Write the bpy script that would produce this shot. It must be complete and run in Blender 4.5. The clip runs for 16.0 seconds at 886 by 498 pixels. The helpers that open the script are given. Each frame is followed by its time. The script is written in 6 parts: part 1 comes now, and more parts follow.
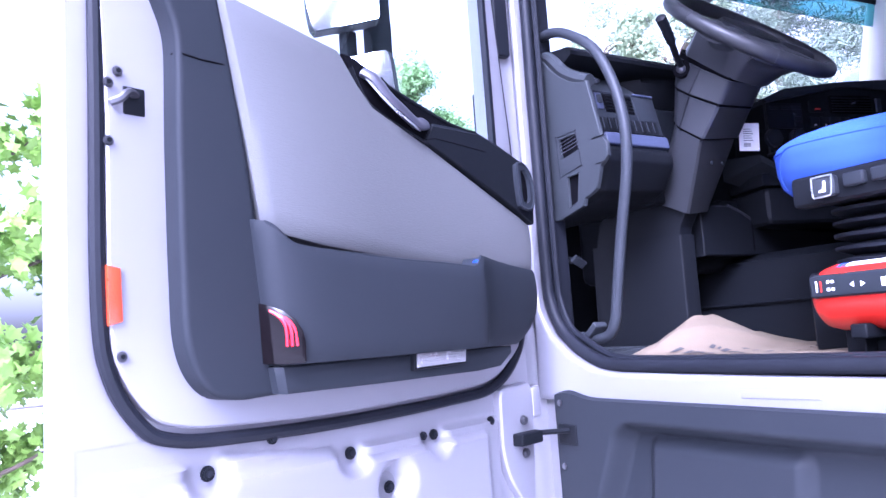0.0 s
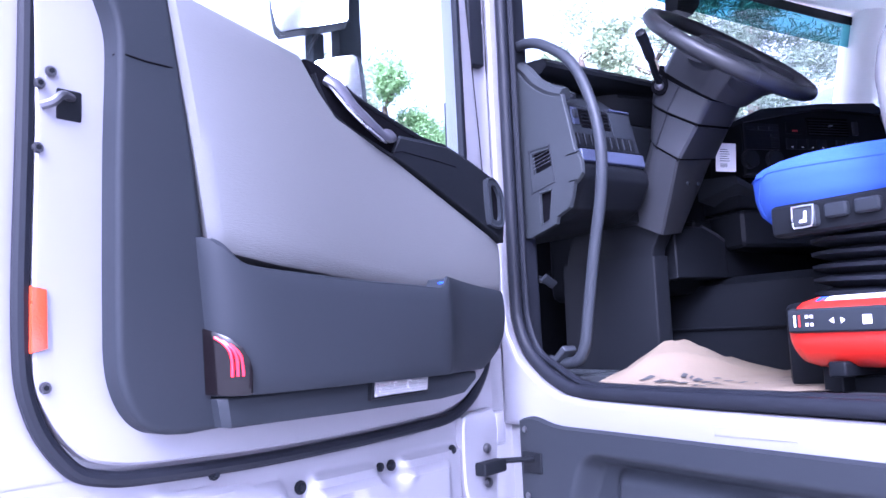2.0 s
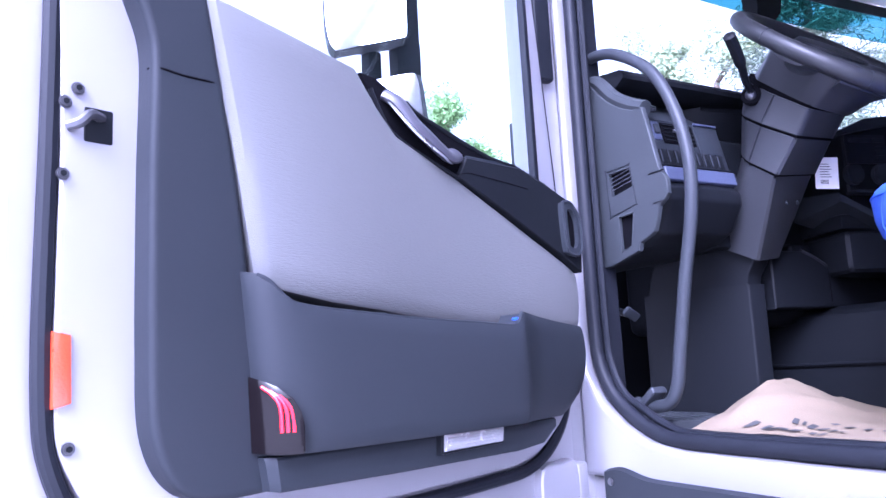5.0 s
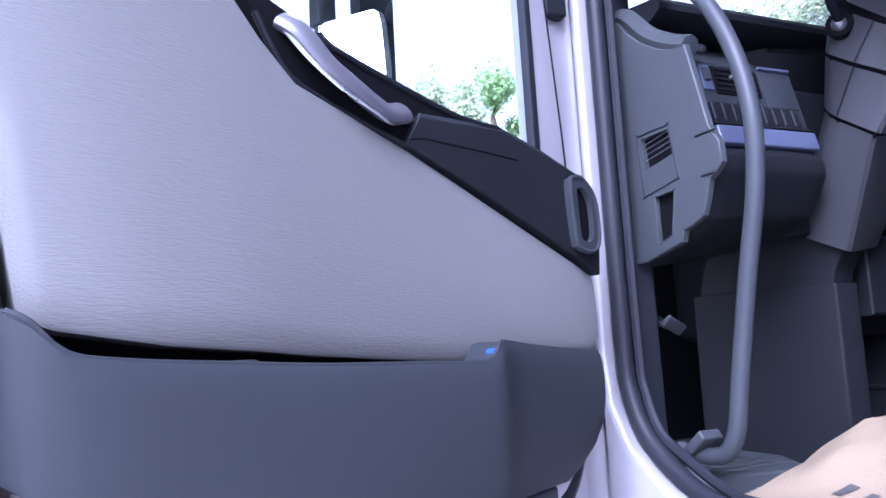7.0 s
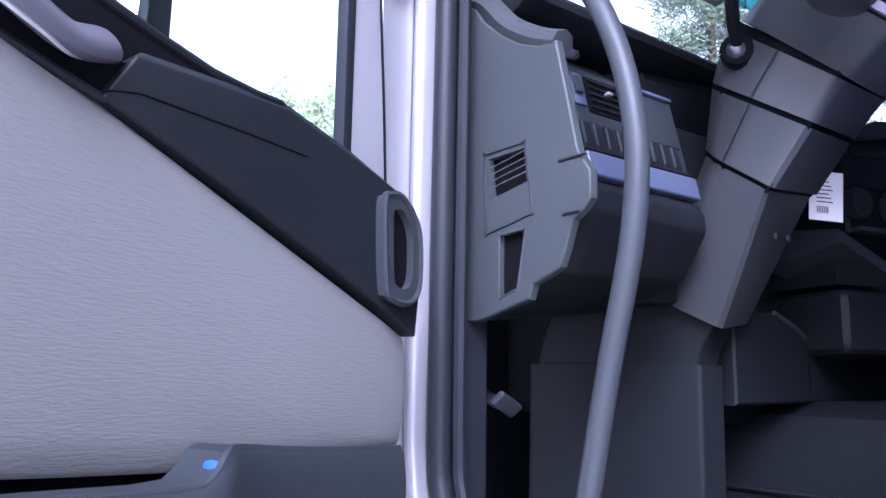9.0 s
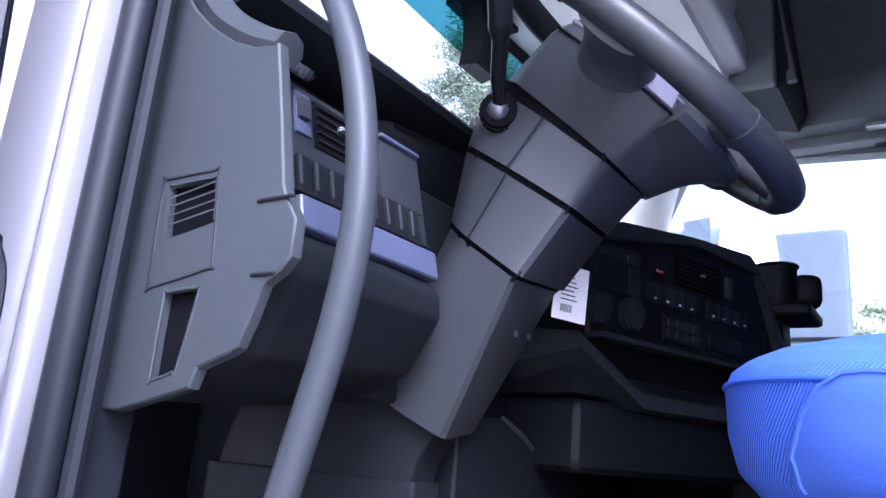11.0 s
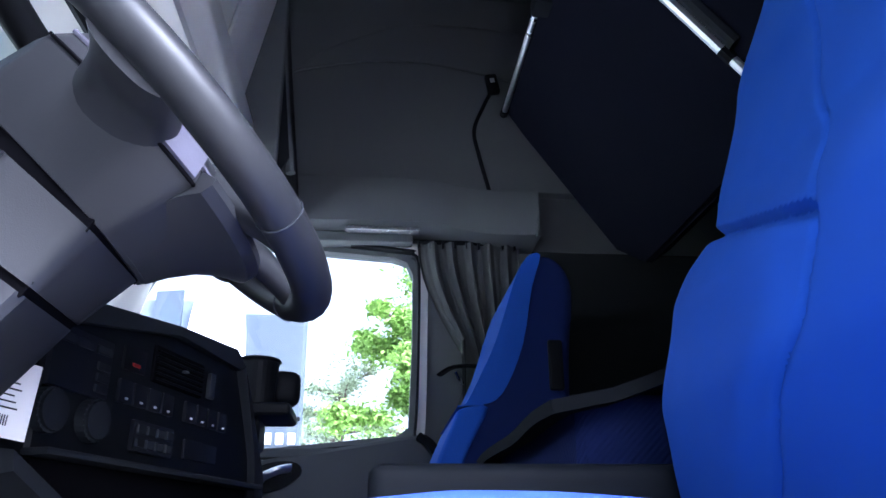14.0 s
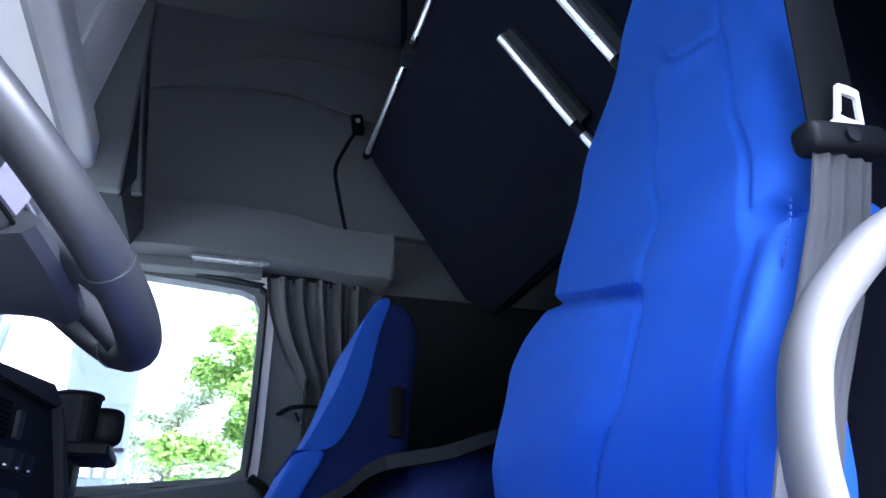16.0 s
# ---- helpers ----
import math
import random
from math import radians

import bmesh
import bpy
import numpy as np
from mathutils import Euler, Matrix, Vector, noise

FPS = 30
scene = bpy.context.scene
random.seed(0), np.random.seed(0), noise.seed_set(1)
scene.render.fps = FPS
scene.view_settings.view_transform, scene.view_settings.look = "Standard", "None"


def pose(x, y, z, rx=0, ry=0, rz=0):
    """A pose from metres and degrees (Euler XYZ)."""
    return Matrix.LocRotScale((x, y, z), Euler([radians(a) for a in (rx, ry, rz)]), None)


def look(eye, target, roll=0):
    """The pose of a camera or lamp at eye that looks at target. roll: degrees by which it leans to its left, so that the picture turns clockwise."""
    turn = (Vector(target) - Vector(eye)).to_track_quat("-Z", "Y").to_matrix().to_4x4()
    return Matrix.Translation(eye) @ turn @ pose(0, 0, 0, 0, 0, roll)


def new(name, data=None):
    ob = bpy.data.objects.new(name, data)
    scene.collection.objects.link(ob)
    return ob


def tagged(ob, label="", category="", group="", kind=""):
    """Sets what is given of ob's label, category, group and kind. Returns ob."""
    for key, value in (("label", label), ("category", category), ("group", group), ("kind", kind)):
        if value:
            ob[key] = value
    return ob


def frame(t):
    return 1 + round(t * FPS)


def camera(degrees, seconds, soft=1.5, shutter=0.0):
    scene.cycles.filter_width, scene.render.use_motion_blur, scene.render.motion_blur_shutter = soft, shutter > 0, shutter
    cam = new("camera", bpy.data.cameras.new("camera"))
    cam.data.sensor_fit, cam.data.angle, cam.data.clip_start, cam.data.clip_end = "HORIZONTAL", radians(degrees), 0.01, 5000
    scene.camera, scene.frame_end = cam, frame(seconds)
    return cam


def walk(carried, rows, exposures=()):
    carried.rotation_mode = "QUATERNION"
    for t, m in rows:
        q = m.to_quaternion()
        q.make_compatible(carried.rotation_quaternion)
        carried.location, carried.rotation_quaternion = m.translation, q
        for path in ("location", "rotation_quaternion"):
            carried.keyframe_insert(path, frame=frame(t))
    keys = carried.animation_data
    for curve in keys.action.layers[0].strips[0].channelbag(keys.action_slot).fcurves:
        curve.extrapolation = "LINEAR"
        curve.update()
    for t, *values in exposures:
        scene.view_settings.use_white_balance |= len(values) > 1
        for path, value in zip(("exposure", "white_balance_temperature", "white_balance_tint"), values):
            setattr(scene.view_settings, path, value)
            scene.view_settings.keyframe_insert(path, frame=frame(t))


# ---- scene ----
cam = camera(60.67, 16.0)
PATH = [
    (0, -2.2188, -1.4332, 1.4279, 96.496, 3.878, -30.203),
    (0.5, -2.2096, -1.4338, 1.4357, 96.755, 3.486, -29.709),
    (1, -2.1919, -1.4231, 1.4448, 94.611, 3.313, -29.528),
    (1.5, -2.1807, -1.4011, 1.4577, 94.782, 2.562, -31.745),
    (2, -2.1709, -1.3772, 1.4709, 96.423, 2.486, -32.630),
    (2.5, -2.1659, -1.3643, 1.4839, 98.226, 2.051, -32.753),
    (3, -2.1628, -1.3591, 1.4846, 99.476, 2.070, -32.223),
    (3.5, -2.1601, -1.3511, 1.4817, 100.103, 2.153, -30.851),
    (4, -2.1532, -1.3360, 1.4810, 100.360, 2.308, -29.798),
    (4.5, -2.1378, -1.3018, 1.4845, 100.368, 2.445, -28.891),
    (5, -2.1134, -1.2435, 1.4909, 98.948, 2.882, -28.120),
    (7.5, -1.7502, -0.9000, 1.5855, 97.552, 3.064, -23.424),
    (8, -1.7043, -0.8330, 1.5986, 97.301, 1.804, -26.712),
    (10.5, -1.4678, -0.6080, 1.6639, 104.163, -3.594, -51.122),
    (11.0, -1.4226, -0.5959, 1.6762, 104.851, -4.687, -56.372),
    (11.5, -1.3852, -0.5813, 1.6912, 105.491, -4.998, -64.335),
    (12.0, -1.3508, -0.5534, 1.7062, 106.762, -3.988, -72.208),
    (12.5, -1.3209, -0.5283, 1.7240, 108.406, -3.535, -82.455),
    (13.0, -1.2968, -0.5215, 1.7351, 110.143, -1.641, -88.492),
    (13.5, -1.2787, -0.5214, 1.7437, 110.995, -0.662, -91.693),
    (14.0, -1.2780, -0.5236, 1.7524, 111.587, 0.382, -95.193),
    (14.5, -1.2803, -0.5254, 1.7581, 112.064, 0.678, -98.506),
    (15.0, -1.2856, -0.5302, 1.7626, 112.610, 0.869, -101.049),
    (15.5, -1.2883, -0.5288, 1.7685, 113.237, 0.763, -103.849),
    (16.0, -1.2899, -0.5304, 1.7747, 114.095, 0.307, -106.999),
]
EXPOSURE = [(0, 2.38, 4870, 40), (5, 2.44, 4870, 40), (8, 2.17, 5060, 29), (10.5, 2.4, 5200, 28), (12, 2.4, 5250, 28), (13, 2.4, 5300, 27), (14, 2.55, 5200, 20), (15, 2.78, 5180, 18), (16, 3.0, 5180, 19)]
walk(cam, [(t, pose(*p)) for t, *p in PATH], EXPOSURE)

# ---- light ----
SUN_EL, SUN_ROT = 42.0, 226.0
world = bpy.data.worlds.new("world")
scene.world = world
world.use_nodes = True
wn, wl = world.node_tree.nodes, world.node_tree.links
sky = wn.new("ShaderNodeTexSky")
sky.sky_type = "NISHITA"
sky.sun_disc = False
sky.sun_elevation, sky.sun_rotation = radians(SUN_EL), radians(SUN_ROT)
sky.air_density, sky.dust_density, sky.ozone_density = 1.0, 7.0, 1.0
haze = wn.new("ShaderNodeHueSaturation")
haze.inputs["Saturation"].default_value = 0.25
wl.new(sky.outputs[0], haze.inputs["Color"])
wl.new(haze.outputs[0], wn["Background"].inputs[0])
wn["Background"].inputs[1].default_value = 0.15
sun = new("sun", bpy.data.lights.new("sun", "SUN"))
sun.data.energy, sun.data.angle, sun.data.color = 1.25, radians(28), (1.0, 0.97, 0.93)
se, sr = radians(SUN_EL), radians(SUN_ROT)
sun.matrix_world = look((0, 0, 30), (0 - 30 * math.cos(se) * math.sin(sr), 0 - 30 * math.cos(se) * math.cos(sr), 30 - 30 * math.sin(se)))


# ---- materials ----
def material(name, color, rough=0.6, metal=0.0, vary=0.12, scale=6.0, bump=0.0, fine=400.0, spec=0.5, wave=False, coat=0.0, stretch=None):
    """A procedural surface: colour that varies at a coarse scale, roughness wear and fine relief."""
    m = bpy.data.materials.new(name)
    m.use_nodes = True
    n, l = m.node_tree.nodes, m.node_tree.links
    b = n["Principled BSDF"]
    b.inputs["Metallic"].default_value = metal
    b.inputs["Specular IOR Level"].default_value = spec
    b.inputs["Coat Weight"].default_value = coat
    b.inputs["Coat Roughness"].default_value = 0.12
    tc = n.new("ShaderNodeTexCoord")
    big = n.new("ShaderNodeTexNoise")
    big.inputs["Scale"].default_value, big.inputs["Detail"].default_value = scale, 5.0
    l.new(tc.outputs["Object"], big.inputs["Vector"])
    ramp = n.new("ShaderNodeMix")
    ramp.data_type = "RGBA"
    ramp.inputs[6].default_value = (*[c * (1 - vary) for c in color], 1)
    ramp.inputs[7].default_value = (*[min(1.0, c * (1 + vary)) for c in color], 1)
    l.new(big.outputs["Fac"], ramp.inputs[0])
    l.new(ramp.outputs[2], b.inputs["Base Color"])
    rr = n.new("ShaderNodeMapRange")
    rr.inputs[3].default_value, rr.inputs[4].default_value = max(0.02, rough - 0.1), min(1.0, rough + 0.1)
    l.new(big.outputs["Fac"], rr.inputs[0])
    l.new(rr.outputs[0], b.inputs["Roughness"])
    if bump:
        if wave:
            tex = n.new("ShaderNodeTexWave")
            tex.bands_direction = "DIAGONAL"
            tex.inputs["Scale"].default_value, tex.inputs["Distortion"].default_value = fine, 0.3
        else:
            tex = n.new("ShaderNodeTexNoise")
            tex.inputs["Scale"].default_value, tex.inputs["Detail"].default_value = fine, 2.0
        if stretch:
            mp = n.new("ShaderNodeMapping")
            mp.inputs["Scale"].default_value = stretch
            l.new(tc.outputs["Object"], mp.inputs["Vector"])
            l.new(mp.outputs[0], tex.inputs["Vector"])
        else:
            l.new(tc.outputs["Object"], tex.inputs["Vector"])
        bn = n.new("ShaderNodeBump")
        bn.inputs["Strength"].default_value, bn.inputs["Distance"].default_value = bump, 0.002
        l.new(tex.outputs[0], bn.inputs["Height"])
        l.new(bn.outputs[0], b.inputs["Normal"])
    return m


def glass(name, tint, rough=0.02):
    """Thin pane: clear, with a gloss that grows towards grazing."""
    m = bpy.data.materials.new(name)
    m.use_nodes = True
    n, l = m.node_tree.nodes, m.node_tree.links
    n.remove(n["Principled BSDF"])
    tr, gl, mx, lw, pw, mr = (n.new(k) for k in ("ShaderNodeBsdfTransparent", "ShaderNodeBsdfGlossy", "ShaderNodeMixShader", "ShaderNodeLayerWeight", "ShaderNodeMath", "ShaderNodeMapRange"))
    tr.inputs[0].default_value = (*tint, 1)
    gl.inputs["Roughness"].default_value = rough
    lw.inputs[0].default_value = 0.5
    pw.operation = "POWER"
    pw.inputs[1].default_value = 4.0
    mr.inputs[3].default_value, mr.inputs[4].default_value = 0.03, 0.4
    l.new(lw.outputs["Facing"], pw.inputs[0])
    l.new(pw.outputs[0], mr.inputs[0])
    l.new(mr.outputs[0], mx.inputs[0])
    l.new(tr.outputs[0], mx.inputs[1])
    l.new(gl.outputs[0], mx.inputs[2])
    l.new(mx.outputs[0], n["Material Output"].inputs[0])
    return m


def glow(name, color, strength):
    m = material(name, color, 0.3)
    b = m.node_tree.nodes["Principled BSDF"]
    b.inputs["Emission Color"].default_value = (*color, 1)
    b.inputs["Emission Strength"].default_value = strength
    return m


SILVER = material("silver_paint", (0.236, 0.232, 0.252), 0.36, 0.35, 0.05, 2.0, 0.0, 900, coat=0.25)
GREY = material("grey_vinyl", (0.088, 0.0895, 0.0905), 0.62, 0, 0.06, 3.0, 0.26, 620, 0.3, stretch=(0.14, 1.0, 1.0))
DARK = material("dark_plastic", (0.0160, 0.0186, 0.0224), 0.55, 0, 0.12, 5.0, 0.12, 900, 0.12)
DARKER = material("black_plastic", (0.0062, 0.0071, 0.0088), 0.5, 0, 0.12, 6.0, 0.1, 900, 0.10)
COLUMN = material("column_plastic", (0.025, 0.0265, 0.0300), 0.44, 0, 0.10, 5.0, 0.06, 1000, 0.2)
DASH = material("dash_plastic", (0.0265, 0.0300, 0.0335), 0.50, 0, 0.08, 5.0, 0.10, 1000, 0.15)
LEDGE = material("grey_door_plastic", (0.075, 0.080, 0.083), 0.55, 0, 0.08, 5.0, 0.10, 1000, 0.25)
RUBBER = material("rubber", (0.0082, 0.0094, 0.0130), 0.5, 0, 0.2, 12.0, 0.08, 300, 0.18)
LEATHER = material("wheel_leather", (0.0165, 0.0175, 0.0195), 0.45, 0, 0.12, 14.0, 0.04, 900, 0.28)
BLUE = material("blue_fabric", (0.025, 0.094, 0.47), 0.85, 0, 0.10, 7.0, 0.18, 1400, 0.25)
MESHBLUE = material("ribbed_blue_fabric", (0.042, 0.094, 0.43), 0.85, 0, 0.10, 7.0, 0.45, 130, 0.25, wave=True)
PANELBLUE = material("smooth_blue_fabric", (0.036, 0.078, 0.32), 0.85, 0, 0.10, 7.0, 0.2, 1300, 0.25)
BLUEDARK = material("blue_piping", (0.008, 0.045, 0.34), 0.8, 0, 0.1, 7.0)
NAVYRIB = material("ribbed_navy_fabric", (0.010, 0.018, 0.085), 0.9, 0, 0.12, 7.0, 0.4, 60, 0.2, wave=True)
ALUGREY = material("painted_tube", (0.10, 0.10, 0.102), 0.55, 0.0, 0.05, 9.0, 0.02, 700, 0.3)
LEAFBRIGHT = material("bright_leaf", (0.21, 0.36, 0.06), 0.55, 0, 0.35, 2.0, 0.2, 30)
NAVY = material("navy_fabric", (0.010, 0.020, 0.10), 0.9, 0, 0.15, 7.0, 0.5, 1200, 0.2)
BLACKCLOTH = material("black_cloth", (0.0045, 0.0055, 0.012), 0.95, 0, 0.2, 8.0, 0.4, 1000, 0.1)
LINING = material("grey_lining", (0.150, 0.160, 0.158), 0.85, 0, 0.06, 4.0, 0.3, 900, 0.2)
PALE = material("pale_lining", (0.80, 0.78, 0.74), 0.75, 0, 0.05, 4.0, 0.25, 800, 0.25)
CURTAIN = material("grey_curtain", (0.115, 0.120, 0.119), 0.9, 0, 0.15, 6.0, 0.5, 900, 0.1)
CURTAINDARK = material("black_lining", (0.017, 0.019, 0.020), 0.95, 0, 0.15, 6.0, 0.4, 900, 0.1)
BARGREY = material("grey_bar", (0.024, 0.027, 0.032), 0.45, 0.0, 0.06, 9.0, 0.10, 700, 0.2)
ALU = material("aluminium", (0.75, 0.76, 0.78), 0.3, 0.9, 0.04, 20.0, 0.05, 600)
STEEL = material("dark_steel", (0.10, 0.10, 0.11), 0.4, 0.8, 0.2, 40.0)
KRAFT = material("kraft_paper", (0.155, 0.122, 0.082), 0.8, 0, 0.10, 9.0, 0.4, 300, 0.2)
# near-black: shade painted into recesses and vent backs, also dark joints
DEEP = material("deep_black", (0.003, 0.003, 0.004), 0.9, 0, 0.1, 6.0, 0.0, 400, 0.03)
LEVER = material("handle_grey", (0.075, 0.075, 0.09), 0.35, 0.3, 0.05, 9.0, 0.05, 700)
BELT = material("belt_webbing", (0.060, 0.062, 0.068), 0.85, 0, 0.1, 6.0, 0.3, 900, 0.1)
INK = material("black_ink", (0.03, 0.03, 0.03), 0.8)
WHITE = material("white_card", (0.85, 0.84, 0.83), 0.6, 0, 0.03)
RED = material("red_paint", (0.55, 0.018, 0.006), 0.4, 0, 0.06, 5.0, coat=0.2)
ORANGE = material("orange_reflector", (0.62, 0.050, 0.012), 0.3, 0, 0.08, 60.0, 0.3, 300, coat=0.8)
SMOKE = material("smoked_lens", (0.004, 0.003, 0.0035), 0.15, 0, 0.1, 30.0, spec=0.2, coat=0.05)
REDGLOW = glow("red_light", (0.9, 0.012, 0.018), 0.55)
LENS = material("clear_lens", (0.26, 0.26, 0.27), 0.25, 0.2, 0.1, 80.0, 0.4, 180, coat=0.8)
INLAY = material("lilac_inlay", (0.105, 0.103, 0.135), 0.4, 0.1, 0.08, 20.0, 0.1, 500, 0.4)
STRIP = material("blue_grey_strip", (0.042, 0.050, 0.085), 0.5, 0, 0.05, 8.0, 0.2, 600)
GLASS = glass("pane_glass", (0.93, 0.97, 0.96))
TINT = glass("tinted_glass", (0.06, 0.24, 0.255))
MIRROR = material("mirror_glass", (0.9, 0.9, 0.92), 0.03, 1.0, 0.0)
MAT_FLOOR = material("rubber_mat", (0.035, 0.036, 0.040), 0.7, 0, 0.2, 10.0, 0.5, 120)
ASPHALT = material("pale_concrete", (0.58, 0.57, 0.55), 0.9, 0, 0.2, 0.5, 0.6, 40)
LEAF = material("leaf", (0.19, 0.31, 0.12), 0.6, 0, 0.35, 2.0, 0.2, 30)
LEAFPALE = material("pale_leaf", (0.30, 0.36, 0.22), 0.6, 0, 0.35, 2.0, 0.2, 30)
LEAFDARK = material("conifer_leaf", (0.105, 0.140, 0.095), 0.7, 0, 0.3, 2.0)
BARK = material("bark", (0.12, 0.09, 0.07), 0.9, 0, 0.3, 8.0, 0.6, 40)
TRUCKGREY = material("grey_truck_paint", (0.070, 0.083, 0.105), 0.55, 0.0, 0.08, 2.0, 0.0, 400, 0.2)
TRUCKPAINT = material("white_truck_paint", (0.125, 0.145, 0.175), 0.5, 0.0, 0.05, 2.0, 0.0, 400, 0.2)


# ---- builders ----
def part(name, bm, mat, parent=None, label="", smooth=True, angle=35):
    me = bpy.data.meshes.new(name)
    bm.normal_update()
    if smooth:
        for f in bm.faces:
            f.smooth = True
        for e in bm.edges:
            if len(e.link_faces) == 2 and e.calc_face_angle(0) > radians(angle):
                e.smooth = False
    bm.to_mesh(me)
    bm.free()
    me.materials.append(mat)
    ob = new(name, me)
    if parent:
        ob.parent = parent
    if label:
        ob["label"] = label
    return ob


def thing(name, label, category, m=None, group="", kind=""):
    ob = new(name)
    ob.empty_display_size = 0.05
    if m:
        ob.matrix_basis = m
    return tagged(ob, label, category, group, kind)


def solid(name, bm, mat, label, category, kind="", group=""):
    return tagged(part(name, bm, mat), label, category, group, kind)


def move(bm, m):
    bmesh.ops.transform(bm, matrix=m, verts=bm.verts)
    return bm


def join(*bms):
    out = bms[0]
    for b in bms[1:]:
        me = bpy.data.meshes.new("tmp")
        b.to_mesh(me)
        b.free()
        out.from_mesh(me)
        bpy.data.meshes.remove(me)
    return out


def rbox(x0, x1, y0, y1, z0, z1, r=0.01, seg=3):
    bm = bmesh.new()
    bmesh.ops.create_cube(bm, size=1.0)
    for v in bm.verts:
        v.co = Vector(((x0 + x1) / 2 + v.co.x * (x1 - x0), (y0 + y1) / 2 + v.co.y * (y1 - y0), (z0 + z1) / 2 + v.co.z * (z1 - z0)))
    r = min(r, 0.49 * min(abs(x1 - x0), abs(y1 - y0), abs(z1 - z0)))
    if r > 0:
        bmesh.ops.bevel(bm, geom=bm.edges[:], offset=r, segments=seg, profile=0.6, affect="EDGES")
    return bm


AXES = {"x": lambda a, b, c: Vector((c, a, b)), "y": lambda a, b, c: Vector((a, c, b)), "z": lambda a, b, c: Vector((a, b, c))}


def prism(poly, c0, c1, axis="y", bevel=0.0, seg=2, both=False):
    """A plate of outline poly (pairs), from c0 to c1 along the axis; the c1 rim is rounded."""
    bm = bmesh.new()
    put = AXES[axis]
    lo = [bm.verts.new(put(a, b, c0)) for a, b in poly]
    hi = [bm.verts.new(put(a, b, c1)) for a, b in poly]
    n = len(poly)
    f0, f1 = bm.faces.new(lo), bm.faces.new(hi)
    for i in range(n):
        bm.faces.new((lo[i], lo[(i + 1) % n], hi[(i + 1) % n], hi[i]))
    bmesh.ops.recalc_face_normals(bm, faces=bm.faces[:])
    if bevel:
        edges = list(f1.edges) + (list(f0.edges) if both else [])
        bmesh.ops.bevel(bm, geom=edges, offset=bevel, segments=seg, profile=0.6, affect="EDGES", clamp_overlap=True)
    bmesh.ops.triangulate(bm, faces=[f for f in bm.faces if len(f.verts) > 4])
    return bm


def ring_plate(outer, inner, c0, c1, axis="y"):
    """A plate between two outlines with the same number of points."""
    bm = bmesh.new()
    put = AXES[axis]
    rows = [[bm.verts.new(put(a, b, c)) for a, b in poly] for poly, c in ((outer, c0), (outer, c1), (inner, c1), (inner, c0))]
    n = len(outer)
    for k in range(4):
        for i in range(n):
            bm.faces.new((rows[k][i], rows[k][(i + 1) % n], rows[(k + 1) % 4][(i + 1) % n], rows[(k + 1) % 4][i]))
    bmesh.ops.recalc_face_normals(bm, faces=bm.faces[:])
    return bm


def holed_plate(outer, holes, c0, c1, axis="y", bevel=0.0, depth=0.03, seg=3):
    """A plate whose c1 face has openings with walls and a floor, depth deep."""
    bm = bmesh.new()
    put = AXES[axis]
    loops = [[bm.verts.new(put(a, b, c1)) for a, b in poly] for poly in [outer] + list(holes)]
    edges = [bm.edges.new((lp[i], lp[(i + 1) % len(lp)])) for lp in loops for i in range(len(lp))]
    bmesh.ops.triangle_fill(bm, use_beauty=True, use_dissolve=False, edges=edges)
    rim = []
    for k, lp in enumerate(loops):
        poly = ([outer] + list(holes))[k]
        back = [bm.verts.new(put(a, b, c0 if k == 0 else c1 + math.copysign(depth, c0 - c1))) for a, b in poly]
        n = len(lp)
        for i in range(n):
            bm.faces.new((lp[i], lp[(i + 1) % n], back[(i + 1) % n], back[i]))
        bm.faces.new(back)
        if k == 0:
            rim = [e for i in range(n) for e in lp[i].link_edges if e.other_vert(lp[i]) is lp[(i + 1) % n]]
    bmesh.ops.recalc_face_normals(bm, faces=bm.faces[:])
    if bevel:
        bmesh.ops.bevel(bm, geom=rim, offset=bevel, segments=seg, profile=0.6, affect="EDGES", clamp_overlap=True)
    return bm


def smooth_path(pts, n=8, closed=False):
    """Catmull-Rom through the points."""
    pts = [Vector(p) for p in pts]
    out, m = [], len(pts)
    for i in range(m if closed else m - 1):
        g = (lambda k: pts[k % m]) if closed else (lambda k: pts[max(0, min(m - 1, k))])
        p0, p1, p2, p3 = g(i - 1), g(i), g(i + 1), g(i + 2)
        for j in range(n):
            t = j / n
            out.append(0.5 * ((2 * p1) + (p2 - p0) * t + (2 * p0 - 5 * p1 + 4 * p2 - p3) * t * t + (3 * p1 - p0 - 3 * p2 + p3) * t ** 3))
    if not closed:
        out.append(pts[-1])
    return out


